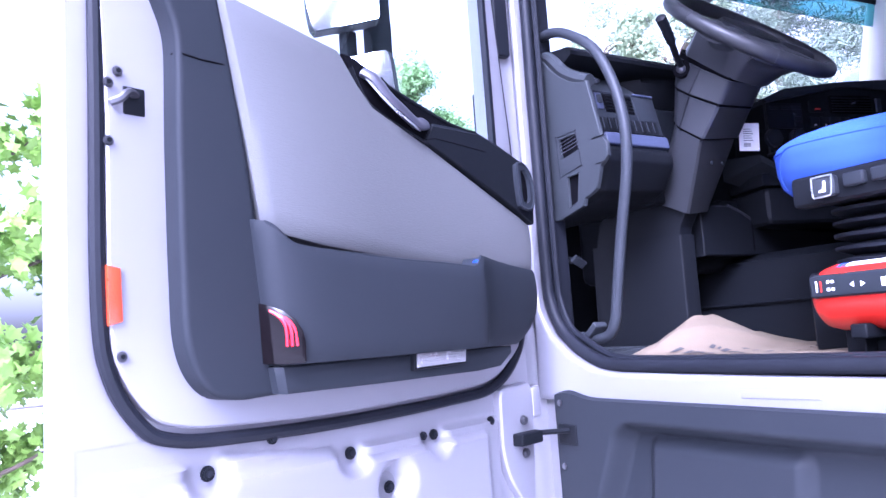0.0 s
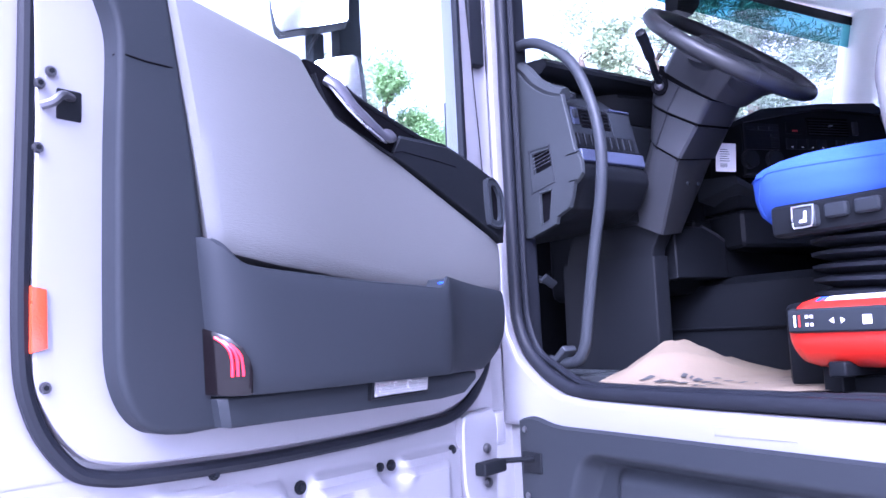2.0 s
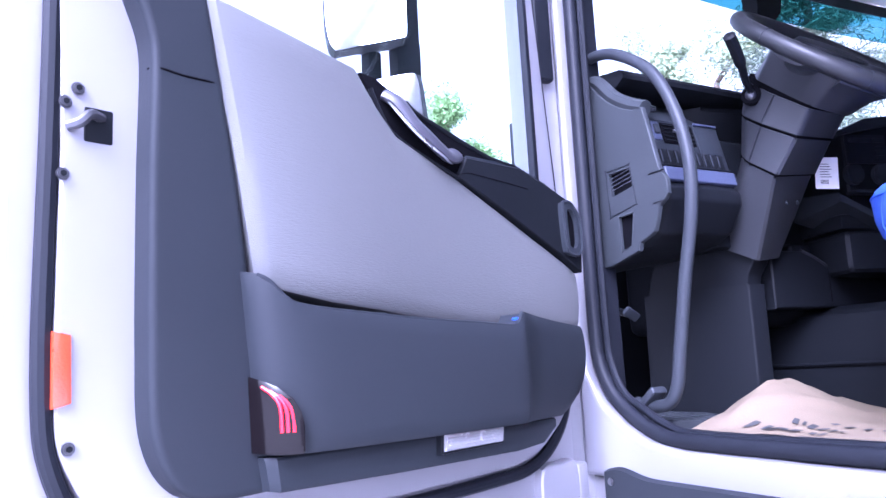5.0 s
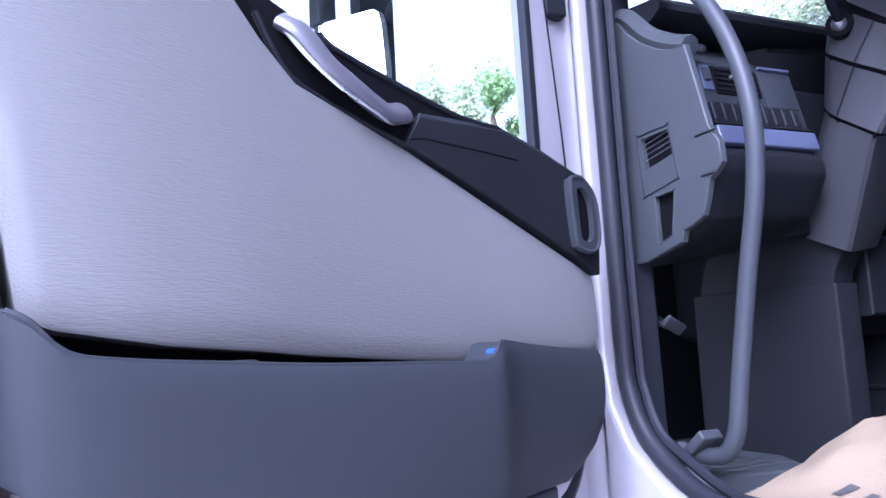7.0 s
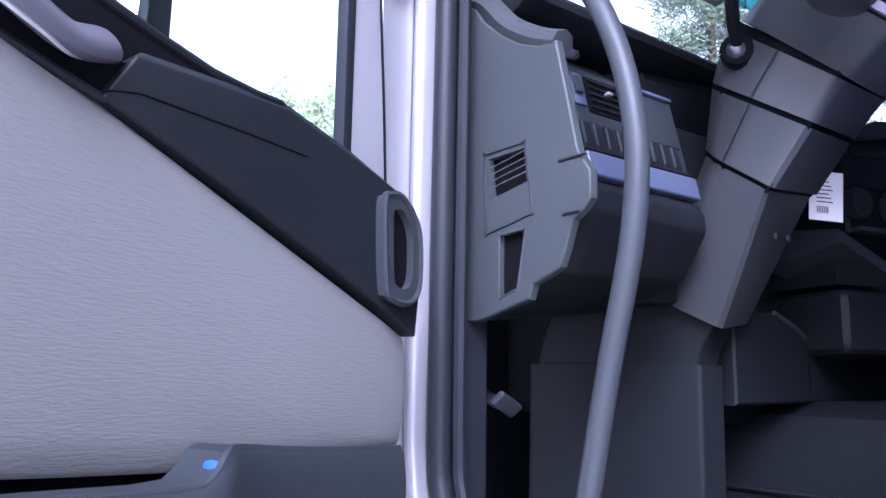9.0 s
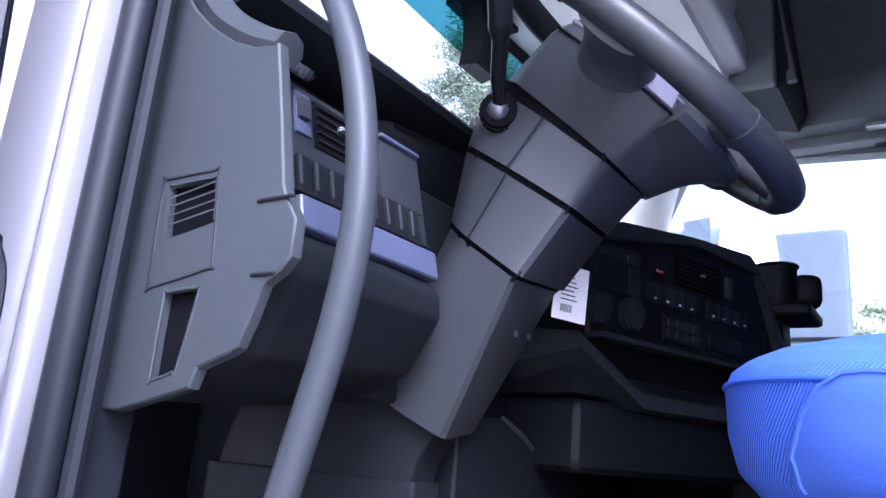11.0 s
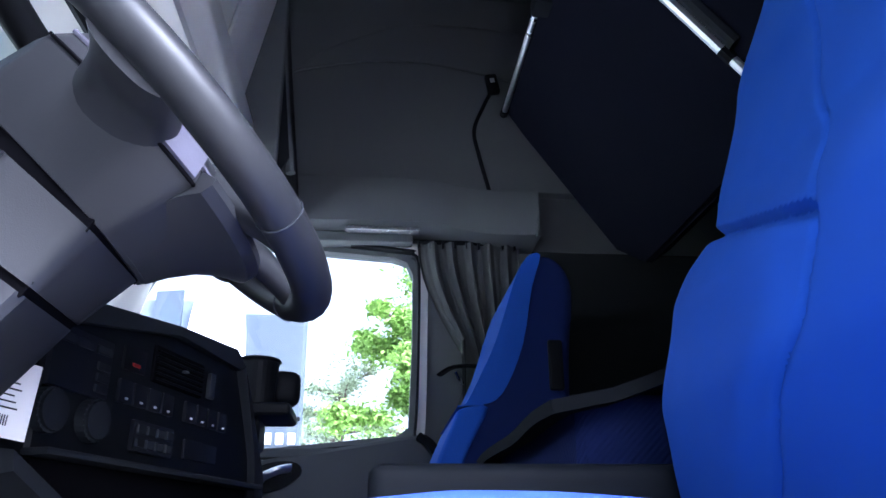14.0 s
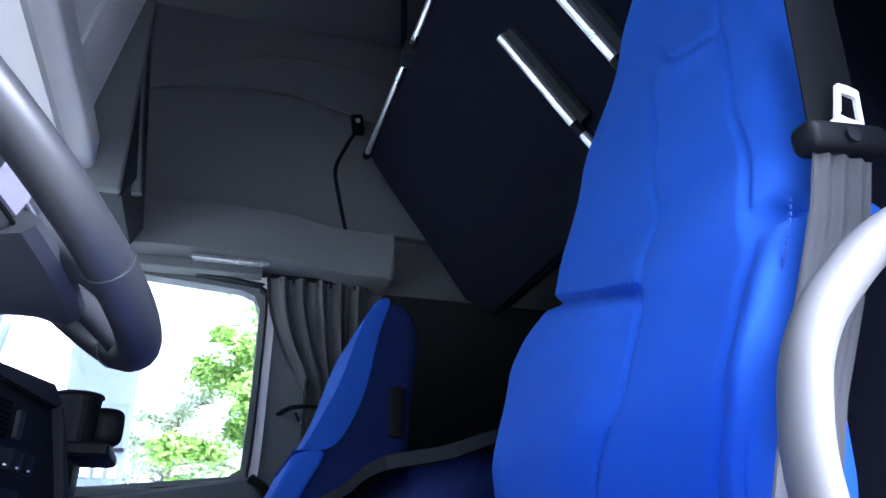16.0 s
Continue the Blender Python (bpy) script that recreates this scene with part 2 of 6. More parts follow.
def tube(path, r, sides=12, closed=False, flat=1.0, up=None, taper=None):
    """A tube of radius r along the path; flat squeezes it along its second axis."""
    bm = bmesh.new()
    path = [Vector(p) for p in path]
    m, rings = len(path), []
    ref = Vector(up) if up else None
    for i, p in enumerate(path):
        a = path[(i - 1) % m] if (closed or i) else path[0]
        b = path[(i + 1) % m] if (closed or i < m - 1) else path[-1]
        t = (b - a).normalized()
        if ref is None:
            ref = Vector((0, 0, 1)) if abs(t.z) < 0.9 else Vector((1, 0, 0))
        s = t.cross(ref).normalized()
        q = s.cross(t)
        if not up:
            ref = q
        rad = r * (taper[i * (len(taper) - 1) // max(1, m - 1)] if taper else 1)
        rings.append([bm.verts.new(p + rad * (math.cos(2 * math.pi * k / sides) * s + flat * math.sin(2 * math.pi * k / sides) * q)) for k in range(sides)])
    for i in range(m if closed else m - 1):
        A, B = rings[i], rings[(i + 1) % m]
        for k in range(sides):
            bm.faces.new((A[k], A[(k + 1) % sides], B[(k + 1) % sides], B[k]))
    if not closed:
        bm.faces.new(rings[0])
        bm.faces.new(rings[-1])
    bmesh.ops.recalc_face_normals(bm, faces=bm.faces[:])
    return bm


def loft(rings, cap=True, closed=True):
    """Skin over rings of equal count."""
    bm = bmesh.new()
    R = [[bm.verts.new(Vector(p)) for p in ring] for ring in rings]
    n = len(rings[0])
    for A, B in zip(R, R[1:]):
        for k in range(n if closed else n - 1):
            bm.faces.new((A[k], A[(k + 1) % n], B[(k + 1) % n], B[k]))
    if cap and closed:
        bm.faces.new(R[0])
        bm.faces.new(R[-1])
    bmesh.ops.recalc_face_normals(bm, faces=bm.faces[:])
    return bm


def cyl(r, h, m=None, seg=24, bevel=0.0, r2=None):
    bm = bmesh.new()
    bmesh.ops.create_cone(bm, cap_ends=True, segments=seg, radius1=r, radius2=r if r2 is None else r2, depth=h)
    if bevel:
        bmesh.ops.bevel(bm, geom=[e for e in bm.edges if all(abs(v.co.z) > h * 0.49 for v in e.verts)], offset=bevel, segments=2, affect="EDGES")
    return move(bm, m) if m else bm


def sheet(rows, thick=0.0):
    """A sheet through a grid of points, with thickness."""
    bm = bmesh.new()
    V = [[bm.verts.new(Vector(p)) for p in row] for row in rows]
    for a, b in zip(V, V[1:]):
        for k in range(len(a) - 1):
            bm.faces.new((a[k], a[k + 1], b[k + 1], b[k]))
    bmesh.ops.recalc_face_normals(bm, faces=bm.faces[:])
    if thick:
        bmesh.ops.solidify(bm, geom=bm.faces[:], thickness=thick)
        bmesh.ops.recalc_face_normals(bm, faces=bm.faces[:])
    return bm


def cover(stations, rows=6, bulge=0.0, back=0.03, edge=0.012):
    """A plate along u: stations (u_low, u_high, v_low, v_high, w). Its rim turns back to w - back, its middle swells by bulge."""
    grid = []
    for u0, u1, lo, hi, w in stations:
        col = [Vector((u0, w - back, lo)), Vector((u0, w - edge * 0.35, lo))]
        for k in range(rows + 1):
            s = k / rows
            col.append(Vector((u0 + (u1 - u0) * s, w + bulge * 4 * s * (1 - s), lo + edge * 0.5 + (hi - lo - edge) * s)))
        col += [Vector((u1, w - edge * 0.35, hi)), Vector((u1, w - back, hi))]
        grid.append(col)
    first = [Vector((p.x, stations[0][4] - back, p.z)) for p in grid[0]]
    last = [Vector((p.x, stations[-1][4] - back, p.z)) for p in grid[-1]]
    return sheet([first] + grid + [last])


def bevel_long(bm, r):
    """Rounds the lengthwise ridges of a loft."""
    es = [e for e in bm.edges if len(e.link_faces) == 2 and e.calc_face_angle(0) > radians(18) and all(len(f.verts) == 4 for f in e.link_faces)]
    bmesh.ops.bevel(bm, geom=es, offset=r, segments=3, profile=0.6, affect="EDGES", clamp_overlap=True)
    return bm


def step01(x, a, b):
    t = max(0.0, min(1.0, (x - a) / (b - a)))
    return t * t * (3 - 2 * t)


def groove(x, c, w):
    return math.exp(-((x - c) / w) ** 2)


def leaves(n, place, size, lobes, seed):
    """Many small leaves: place(rng) gives a centre; size their half length; lobes a flat outline."""
    rng = random.Random(seed)
    verts, faces = [], []
    for _ in range(n):
        c, s = place(rng), size * rng.uniform(0.6, 1.25)
        q = Euler((rng.uniform(-1.3, 1.3), rng.uniform(-1.3, 1.3), rng.uniform(0, 6.3))).to_matrix()
        k = len(verts)
        for x, y in lobes:
            verts.append(Vector(c) + q @ Vector((x * s, y * s, 0.25 * s * (abs(x) - 0.4))))
        faces.append(tuple(range(k, k + len(lobes))))
    me = bpy.data.meshes.new("crown")
    me.from_pydata(verts, [], faces)
    return me


# ---- ground ----
solid("ground", sheet([[(-400 + 80 * i, -400 + 80 * j, 0) for i in range(11)] for j in range(11)]), ASPHALT, "pale worn concrete yard under the trucks", "ground", "structure")

# ---- cab shell ----
OX = -1.06  # plane of the driver's door opening


def smooth_outline(poly, n=5):
    return [(p.x, p.y) for p in smooth_path([(a, b, 0) for a, b in poly], n, True)]


side = prism([(0.04, 1.262), (0.05, 2.80), (0.026, 2.80), (0.022, 2.3), (0.025, 1.55), (0.015, 1.47), (-0.02, 1.41), (-0.08, 1.365), (-0.15, 1.335), (-0.22, 1.325), (-0.5, 1.322), (-1.16, 1.322), (-1.22, 1.36), (-1.24, 1.45), (-1.24, 2.75), (-2.1, 2.75), (-2.1, 1.262)], OX + 0.03, OX - 0.05, "x", 0.022, 4)
solid("wall_left", side, SILVER, "silver painted cab side with the driver's door opening", "wall", "structure")
# jamb that carries the hinges
jamb = loft([[(OX + 0.02, 0.06, z), (OX - 0.03, 0.035, z), (OX - 0.050, 0.046, z), (OX - 0.078, 0.046, z), (OX - 0.095, 0.038, z), (OX - 0.118, 0.050, z), (OX - 0.120, 0.075, z), (OX - 0.09, 0.16, z), (OX + 0.02, 0.20, z)] for z in (0.9, 1.26, 1.6, 2.0, 2.4, 2.8)])
solid("pillar_left", jamb, SILVER, "silver painted windscreen pillar with the door hinges", "pillar", "structure")
solid("pillar_seam", rbox(OX - 0.105, OX - 0.062, 0.024, 0.05, 2.10, 2.76, 0.008), RUBBER, "dark rubber strip along the door jamb", "seal", "structure")
solid("pillar_trim", rbox(OX - 0.012, OX + 0.06, 0.012, 0.07, 1.34, 2.75, 0.012), RUBBER, "dark inner trim of the door opening", "trim", "structure")
# unseen lower edge, dropped below the true door header to shade the upper backrest
solid("wall_left_upper", rbox(OX - 0.05, OX + 0.04, -2.1, 0.3, 2.44, 3.85, 0.01), LINING, "grey lined wall over the driver's door, lowered to shade the seat", "wall", "structure")
solid("wall_left_rear", rbox(OX - 0.056, OX + 0.06, -2.05, -1.0, 1.44, 2.745, 0.03), DARKER, "black trimmed rear door pillar", "wall", "structure")

seal_pts = [(0.006, 2.72), (0.006, 2.3), (0.008, 1.9), (0.008, 1.56), (0.0, 1.485), (-0.03, 1.425), (-0.085, 1.38), (-0.15, 1.35), (-0.22, 1.34), (-0.5, 1.338), (-0.8, 1.339), (-1.15, 1.34)]
solid("sill_emboss", prism(smooth_outline([(-0.54, 1.285), (-0.688, 1.288), (-0.689, 1.303), (-0.541, 1.300)], 1), OX - 0.048, OX - 0.0525, "x", 0.002, 2), SILVER, "shallow pressed pad on the silver door sill", "trim", "structure")
solid("opening_seal", tube(smooth_path([(OX - 0.020, y, z) for y, z in seal_pts], 6), 0.0145, 12), RUBBER, "black rubber seal round the cab door opening", "seal", "structure")
solid("seal_lip", tube(smooth_path([(OX - 0.004, y - 0.016, z + (0.012 if z < 1.42 else 0)) for y, z in seal_pts], 6), 0.008, 8), RUBBER, "thin rubber lip inside the door seal", "seal", "structure")
solid("floor", rbox(OX + 0.02, 1.12, -2.0, 0.5, 1.24, 1.335, 0.004), MAT_FLOOR, "black ribbed rubber cab floor", "floor", "structure")
solid("sill_plate", rbox(OX - 0.005, OX + 0.075, -1.14, -0.20, 1.330, 1.350, 0.006), RUBBER, "worn black rubber door sill strip", "trim", "structure")
rest = thing("foot_plate", "dark plastic foot plate beside the cab entry", "foot plate")
part("plate", prism([(-1.03, -0.10), (-0.86, -0.13), (-0.80, -0.02), (-0.80, 0.25), (-1.03, 0.25)], 1.334, 1.366, "z", 0.008, 3), DASH, rest)
for k in range(7):
    part("tread", rbox(-1.015, -0.85, -0.085 + 0.03 * k, -0.075 + 0.03 * k, 1.3655, 1.369, 0.001, 1), DASH, rest)
ribs = thing("floor_mat", "black ribbed rubber entry mat inside the door", "mat")
part("mat", rbox(OX + 0.09, OX + 0.42, -1.12, -0.05, 1.3352, 1.343, 0.003), MAT_FLOOR, ribs)
for k in range(16):
    part("rib", rbox(OX + 0.10 + k * 0.0195, OX + 0.108 + k * 0.0195, -1.10, -0.07, 1.3425, 1.3455, 0.001, 1), MAT_FLOOR, ribs)

# ---- step panel under the door ----
step_panel = thing("step_panel", "dark grey plastic step panel below the cab door", "step")


def inside(y, z, y0, y1, z0, z1, r):
    """Depth inside a rectangle with round corners, in metres (negative outside)."""
    qy, qz = abs(y - (y0 + y1) / 2) - abs(y1 - y0) / 2 + r, abs(z - (z0 + z1) / 2) - (z1 - z0) / 2 + r
    return r - math.hypot(max(qy, 0), max(qz, 0)) - min(max(qy, qz), 0)


def step_top(y):
    return 1.272 + 0.014 * groove(y, -0.075, 0.05)


def step_mesh():
    rows = []
    ys = [-0.035 - 0.0042 * k for k in range(271)]
    for k in range(120):
        row = []
        for y in ys:
            z = step_top(y) - 0.0045 * k
            a = inside(y - 0.42 * (1.21 - z), z, -0.215, -1.6, 0.4, 1.230, 0.045)
            b = inside(y - 0.1 * (1.21 - z), z, -0.275, -0.65, 0.4, 1.205, 0.035)
            dep = 0.050 * step01(a, 0.0, 0.034) - 0.022 * step01(b, 0.0, 0.035)
            slot = step01(inside(y, z, -0.04, -0.082, 1.172, 1.206, 0.004), 0.0, 0.004)
            row.append((OX - 0.062 + dep + 0.03 * slot + 0.012 * (k == 0), y, z))
        rows.append(row)
    return sheet(rows, 0.006)


part("panel", step_mesh(), DARK, step_panel)
for z in (1.268, 1.128):
    part("screw", cyl(0.008, 0.006, pose(OX - 0.064, -0.055, z - 0.01, 0, 90), 12, 0.002), STEEL, step_panel)
part("strap_slot", rbox(OX - 0.066, OX - 0.03, -0.105, -0.045, 1.168, 1.212, 0.004), DARKER, step_panel)

strap = thing("check_strap", "black steel door check strap on the hinge pillar", "hinge")
part("arm", tube([(-1.235, -0.055, 1.202), (-1.17, -0.075, 1.201), (-1.10, -0.085, 1.198)], 0.006, 8), DARKER, strap)

solid("wall_front", rbox(-0.93, 1.12, 0.44, 0.5, 1.2, 2.10, 0.01), DARKER, "black bulkhead behind the dashboard", "wall", "structure")
solid("wall_rear", rbox(-1.1, 1.14, -2.08, -2.0, 1.2, 3.85, 0.01), LINING, "dark grey lined rear cab wall", "wall", "structure")
# near-black panels over the lower part of the grey lining
solid("wall_rear_trim", rbox(-1.03, 1.09, -2.0, -1.96, 1.3, 2.66, 0.01), CURTAINDARK, "near-black panel on the lower rear wall", "wall", "structure")
solid("wall_right_trim", rbox(1.055, 1.10, -1.96, -1.04, 1.3, 2.68, 0.01), CURTAINDARK, "near-black panel on the lower side wall behind the seat", "wall", "structure")
solid("ceiling", rbox(-1.1, 1.14, -2.05, 0.35, 3.75, 3.85, 0.01), LINING, "grey lined cab roof", "ceiling", "structure")

# passenger side wall with its window opening
WIN = [(0.20, 2.03), (-0.20, 2.035), (-0.60, 2.075), (-0.635, 2.10), (-0.645, 2.36), (-0.645, 2.60), (-0.625, 2.645), (-0.58, 2.662), (-0.10, 2.695), (0.16, 2.66), (0.28, 2.40), (0.34, 2.2)]
OUT = [(0.385, 1.25), (-0.20, 1.25), (-1.2, 1.25), (-2.05, 1.25), (-2.05, 2.3), (-2.05, 3.0), (-2.05, 3.8), (-0.9, 3.8), (-0.10, 3.8), (0.25, 3.8), (0.30, 2.8), (0.385, 2.1)]
solid("wall_right", ring_plate(OUT, WIN, 1.10, 1.16, "x"), LINING, "grey lined cab side round the passenger window", "wall", "structure")
win2 = thing("window_2", "passenger door window with a pale frame and black seal", "window", kind="structure")


def grown(poly, d):
    cx, cy = sum(p[0] for p in poly) / len(poly), sum(p[1] for p in poly) / len(poly)
    return [(a + math.copysign(min(abs(a - cx), d), a - cx), b + math.copysign(min(abs(b - cy), d), b - cy)) for a, b in poly]


ROUND = smooth_outline(WIN, 4)
part("window_frame", ring_plate(grown(ROUND, 0.046), grown(ROUND, 0.019), 1.075, 1.103, "x"), PALE, win2, "pale grey window frame")
part("window_seal", ring_plate(grown(ROUND, 0.022), grown(ROUND, -0.014), 1.066, 1.12, "x"), RUBBER, win2, "black rubber seal")
p = part("pane", prism(grown(WIN, 0.01), 1.125, 1.130, "x"), GLASS, win2)
p.visible_shadow = False

pdoor = thing("door_2", "closed passenger door with dark grey inner trim", "door", kind="structure")
part("inner_panel", prism([(0.2, 1.4), (0.2, 1.99), (-0.20, 1.995), (-0.35, 2.02), (-0.60, 2.062), (-0.66, 2.07), (-0.72, 2.0), (-0.72, 1.4)], 1.10, 1.02, "x", 0.025, 3), LEDGE, pdoor)
part("window_ledge", rbox(1.03, 1.10, -0.62, 0.15, 2.0, 2.03, 0.01), LEDGE, pdoor)
part("handle_dish", prism(smooth_outline([(-0.185, 1.905), (-0.185, 1.965), (-0.25, 1.99), (-0.31, 1.985), (-0.32, 1.95), (-0.26, 1.91)], 3), 1.03, 1.012, "x", 0.004, 2), DARKER, pdoor)
part("door_pull", tube(smooth_path([(1.01, -0.20, 1.930), (0.992, -0.22, 1.946), (0.992, -0.26, 1.963), (1.01, -0.29, 1.97)], 5), 0.017, 10, flat=0.6), ALU, pdoor, "bright metal door handle")
part("assist_loop", tube(smooth_path([(1.0, -0.66, 2.06), (0.985, -0.70, 2.03), (0.985, -0.73, 1.96), (0.985, -0.72, 1.88), (1.0, -0.68, 1.84)], 6), 0.014, 8), DARKER, pdoor)

# ---- windscreen ----
WX = [-0.99 + 0.09 * i for i in range(24)]


def ws_point(x, s):
    """Along the windscreen: s 0 at the dashboard, 1 at the header."""
    return (x, 0.52 - 0.20 * s - 0.12 * (x / 1.08) ** 2, 2.05 + 0.685 * s - 0.035 * (x / 1.08) ** 2 * s)


wscreen = thing("window_1", "clear laminated windscreen with a blue tinted top band", "window", kind="structure")
p = part("pane", sheet([[ws_point(x, 0.825 * k / 6) for x in WX] for k in range(7)]), GLASS, wscreen)
p.visible_shadow = False
p = part("tint_band", sheet([[ws_point(x, 0.825 + 0.14 * k / 3) for x in WX] for k in range(4)]), TINT, wscreen, "blue tinted band")
p.visible_shadow = False
part("black_edge", sheet([[ws_point(x, 0.955 + 0.05 * k / 2) for x in WX] for k in range(3)], 0.004), DARKER, wscreen)
solid("pillar_right", tube(smooth_path([(1.07, 0.42, 2.0), (1.06, 0.33, 2.3), (1.04, 0.25, 2.6), (1.02, 0.18, 2.8)], 4), 0.085, 14), PALE, "pale lined windscreen pillar", "pillar", "structure")
camera_box = thing("sensor_box", "black sensor housing at the top of the windscreen", "sensor")
SBX = -0.035
part("housing", loft([[(SBX - a, 0.345 - 0.1 * b, z), (SBX + a, 0.345 - 0.1 * b, z), (SBX + a * 0.8, 0.30 - 0.1 * b, z), (SBX - a * 0.8, 0.30 - 0.1 * b, z)] for a, b, z in ((0.085, 0.2, 2.72), (0.082, 0.35, 2.66), (0.070, 0.3, 2.59), (0.052, 0.1, 2.560))]), DARKER, camera_box)
part("cover_plate", rbox(SBX - 0.095, SBX + 0.095, 0.26, 0.36, 2.705, 2.722, 0.006), DARKER, camera_box)

# ---- overhead storage ----
console = thing("overhead_console", "pale grey overhead storage above the windscreen", "cabinet")
part("soffit", prism([(0.34, 2.735), (0.05, 2.715), (-0.12, 2.735), (-0.12, 2.765), (0.34, 2.765)], -1.04, 1.08, "x", 0.01, 2, True), PALE, console)
part("carcass", rbox(-1.04, 1.02, -0.08, 0.34, 2.76, 3.76, 0.02), PALE, console)
for x0, x1 in ((-1.02, -0.36), (-0.34, 0.32), (0.335, 0.60)):
    part("hatch", prism([(-0.06, 2.895), (-0.115, 2.90), (-0.135, 2.93), (-0.215, 3.33), (-0.20, 3.36), (-0.06, 3.37)], x0, x1, "x", 0.012, 3, True), PALE, console, "pale grey hatch")
part("ledge", rbox(-1.04, 0.62, -0.17, -0.06, 2.765, 2.875, 0.025, 4), PALE, console)
part("side_pocket", rbox(0.60, 0.64, -0.24, -0.02, 2.72, 3.40, 0.012, 3), LINING, console)
part("end_panel", prism([(0.0, 2.76), (-0.10, 2.76), (-0.24, 2.72), (-0.27, 2.78), (-0.20, 3.42), (0.0, 3.42)], 0.64, 0.98, "x", 0.012, 3), DARK, console)
part("end_rail", tube(smooth_path([(0.66, -0.275, 2.74), (0.66, -0.24, 3.0), (0.66, -0.20, 3.42)], 5), 0.014, 8), LINING, console)
visor = thing("sun_visor", "dark roller sun visor along the header", "sun visor")
part("roller", tube([(-0.30, 0.06, 2.712), (1.0, 0.02, 2.705)], 0.016, 8), DARKER, visor)
part("bracket", rbox(0.1, 0.32, 0.0, 0.05, 2.695, 2.715, 0.006), DARKER, visor)

# ---- driver's door ----
DOOR = pose(-1.13, -0.03, 0, 0, 0, 197.6)


def pressed_metal():
    """Lower inner skin of the door: a raised field with dimples round its screws."""
    screws = [(0.879, 1.256), (0.614, 1.243), (0.53, 1.172), (0.409, 1.245)]
    rows = []
    for j in range(74):
        v = 1.312 - 0.0065 * j
        row = []
        for i in range(150):
            u = 1.055 - 0.0062 * i
            top = 1.277 - 0.02 * step01(0.86 - u, 0, 0.25)
            w = 0.014 * step01(top - v, 0.0, 0.010) * step01(1.04 - u, 0, 0.02) * step01(u - 0.205, 0, 0.015)
            inner = 1.252 - 0.016 * step01(0.6 - u, 0, 0.03)
            w += 0.014 * step01(inner - v, 0.0, 0.014) * step01(0.95 - u, 0, 0.03) * step01(u - 0.25, 0, 0.02)
            for a, b in screws:
                r = math.hypot(u - a, v - b)
                if r < 0.05:
                    w = w * step01(r, 0.018, 0.045) - 0.0
            w -= 0.010 * step01(0.048 - math.hypot(u - 0.517, v - 1.178), 0, 0.02) - 0.0
            w += 0.006 * groove(v, 1.226, 0.008) * step01(u - 0.355, 0, 0.01) * step01(0.43 - u, 0, 0.01)
            row.append((u, 0.003 + w, v))
        rows.append(row)
    return sheet(rows)


def hollow(poly, depth0, depth1, lip=0.008):
    return prism(poly, depth0, depth1, "y", lip, 3)


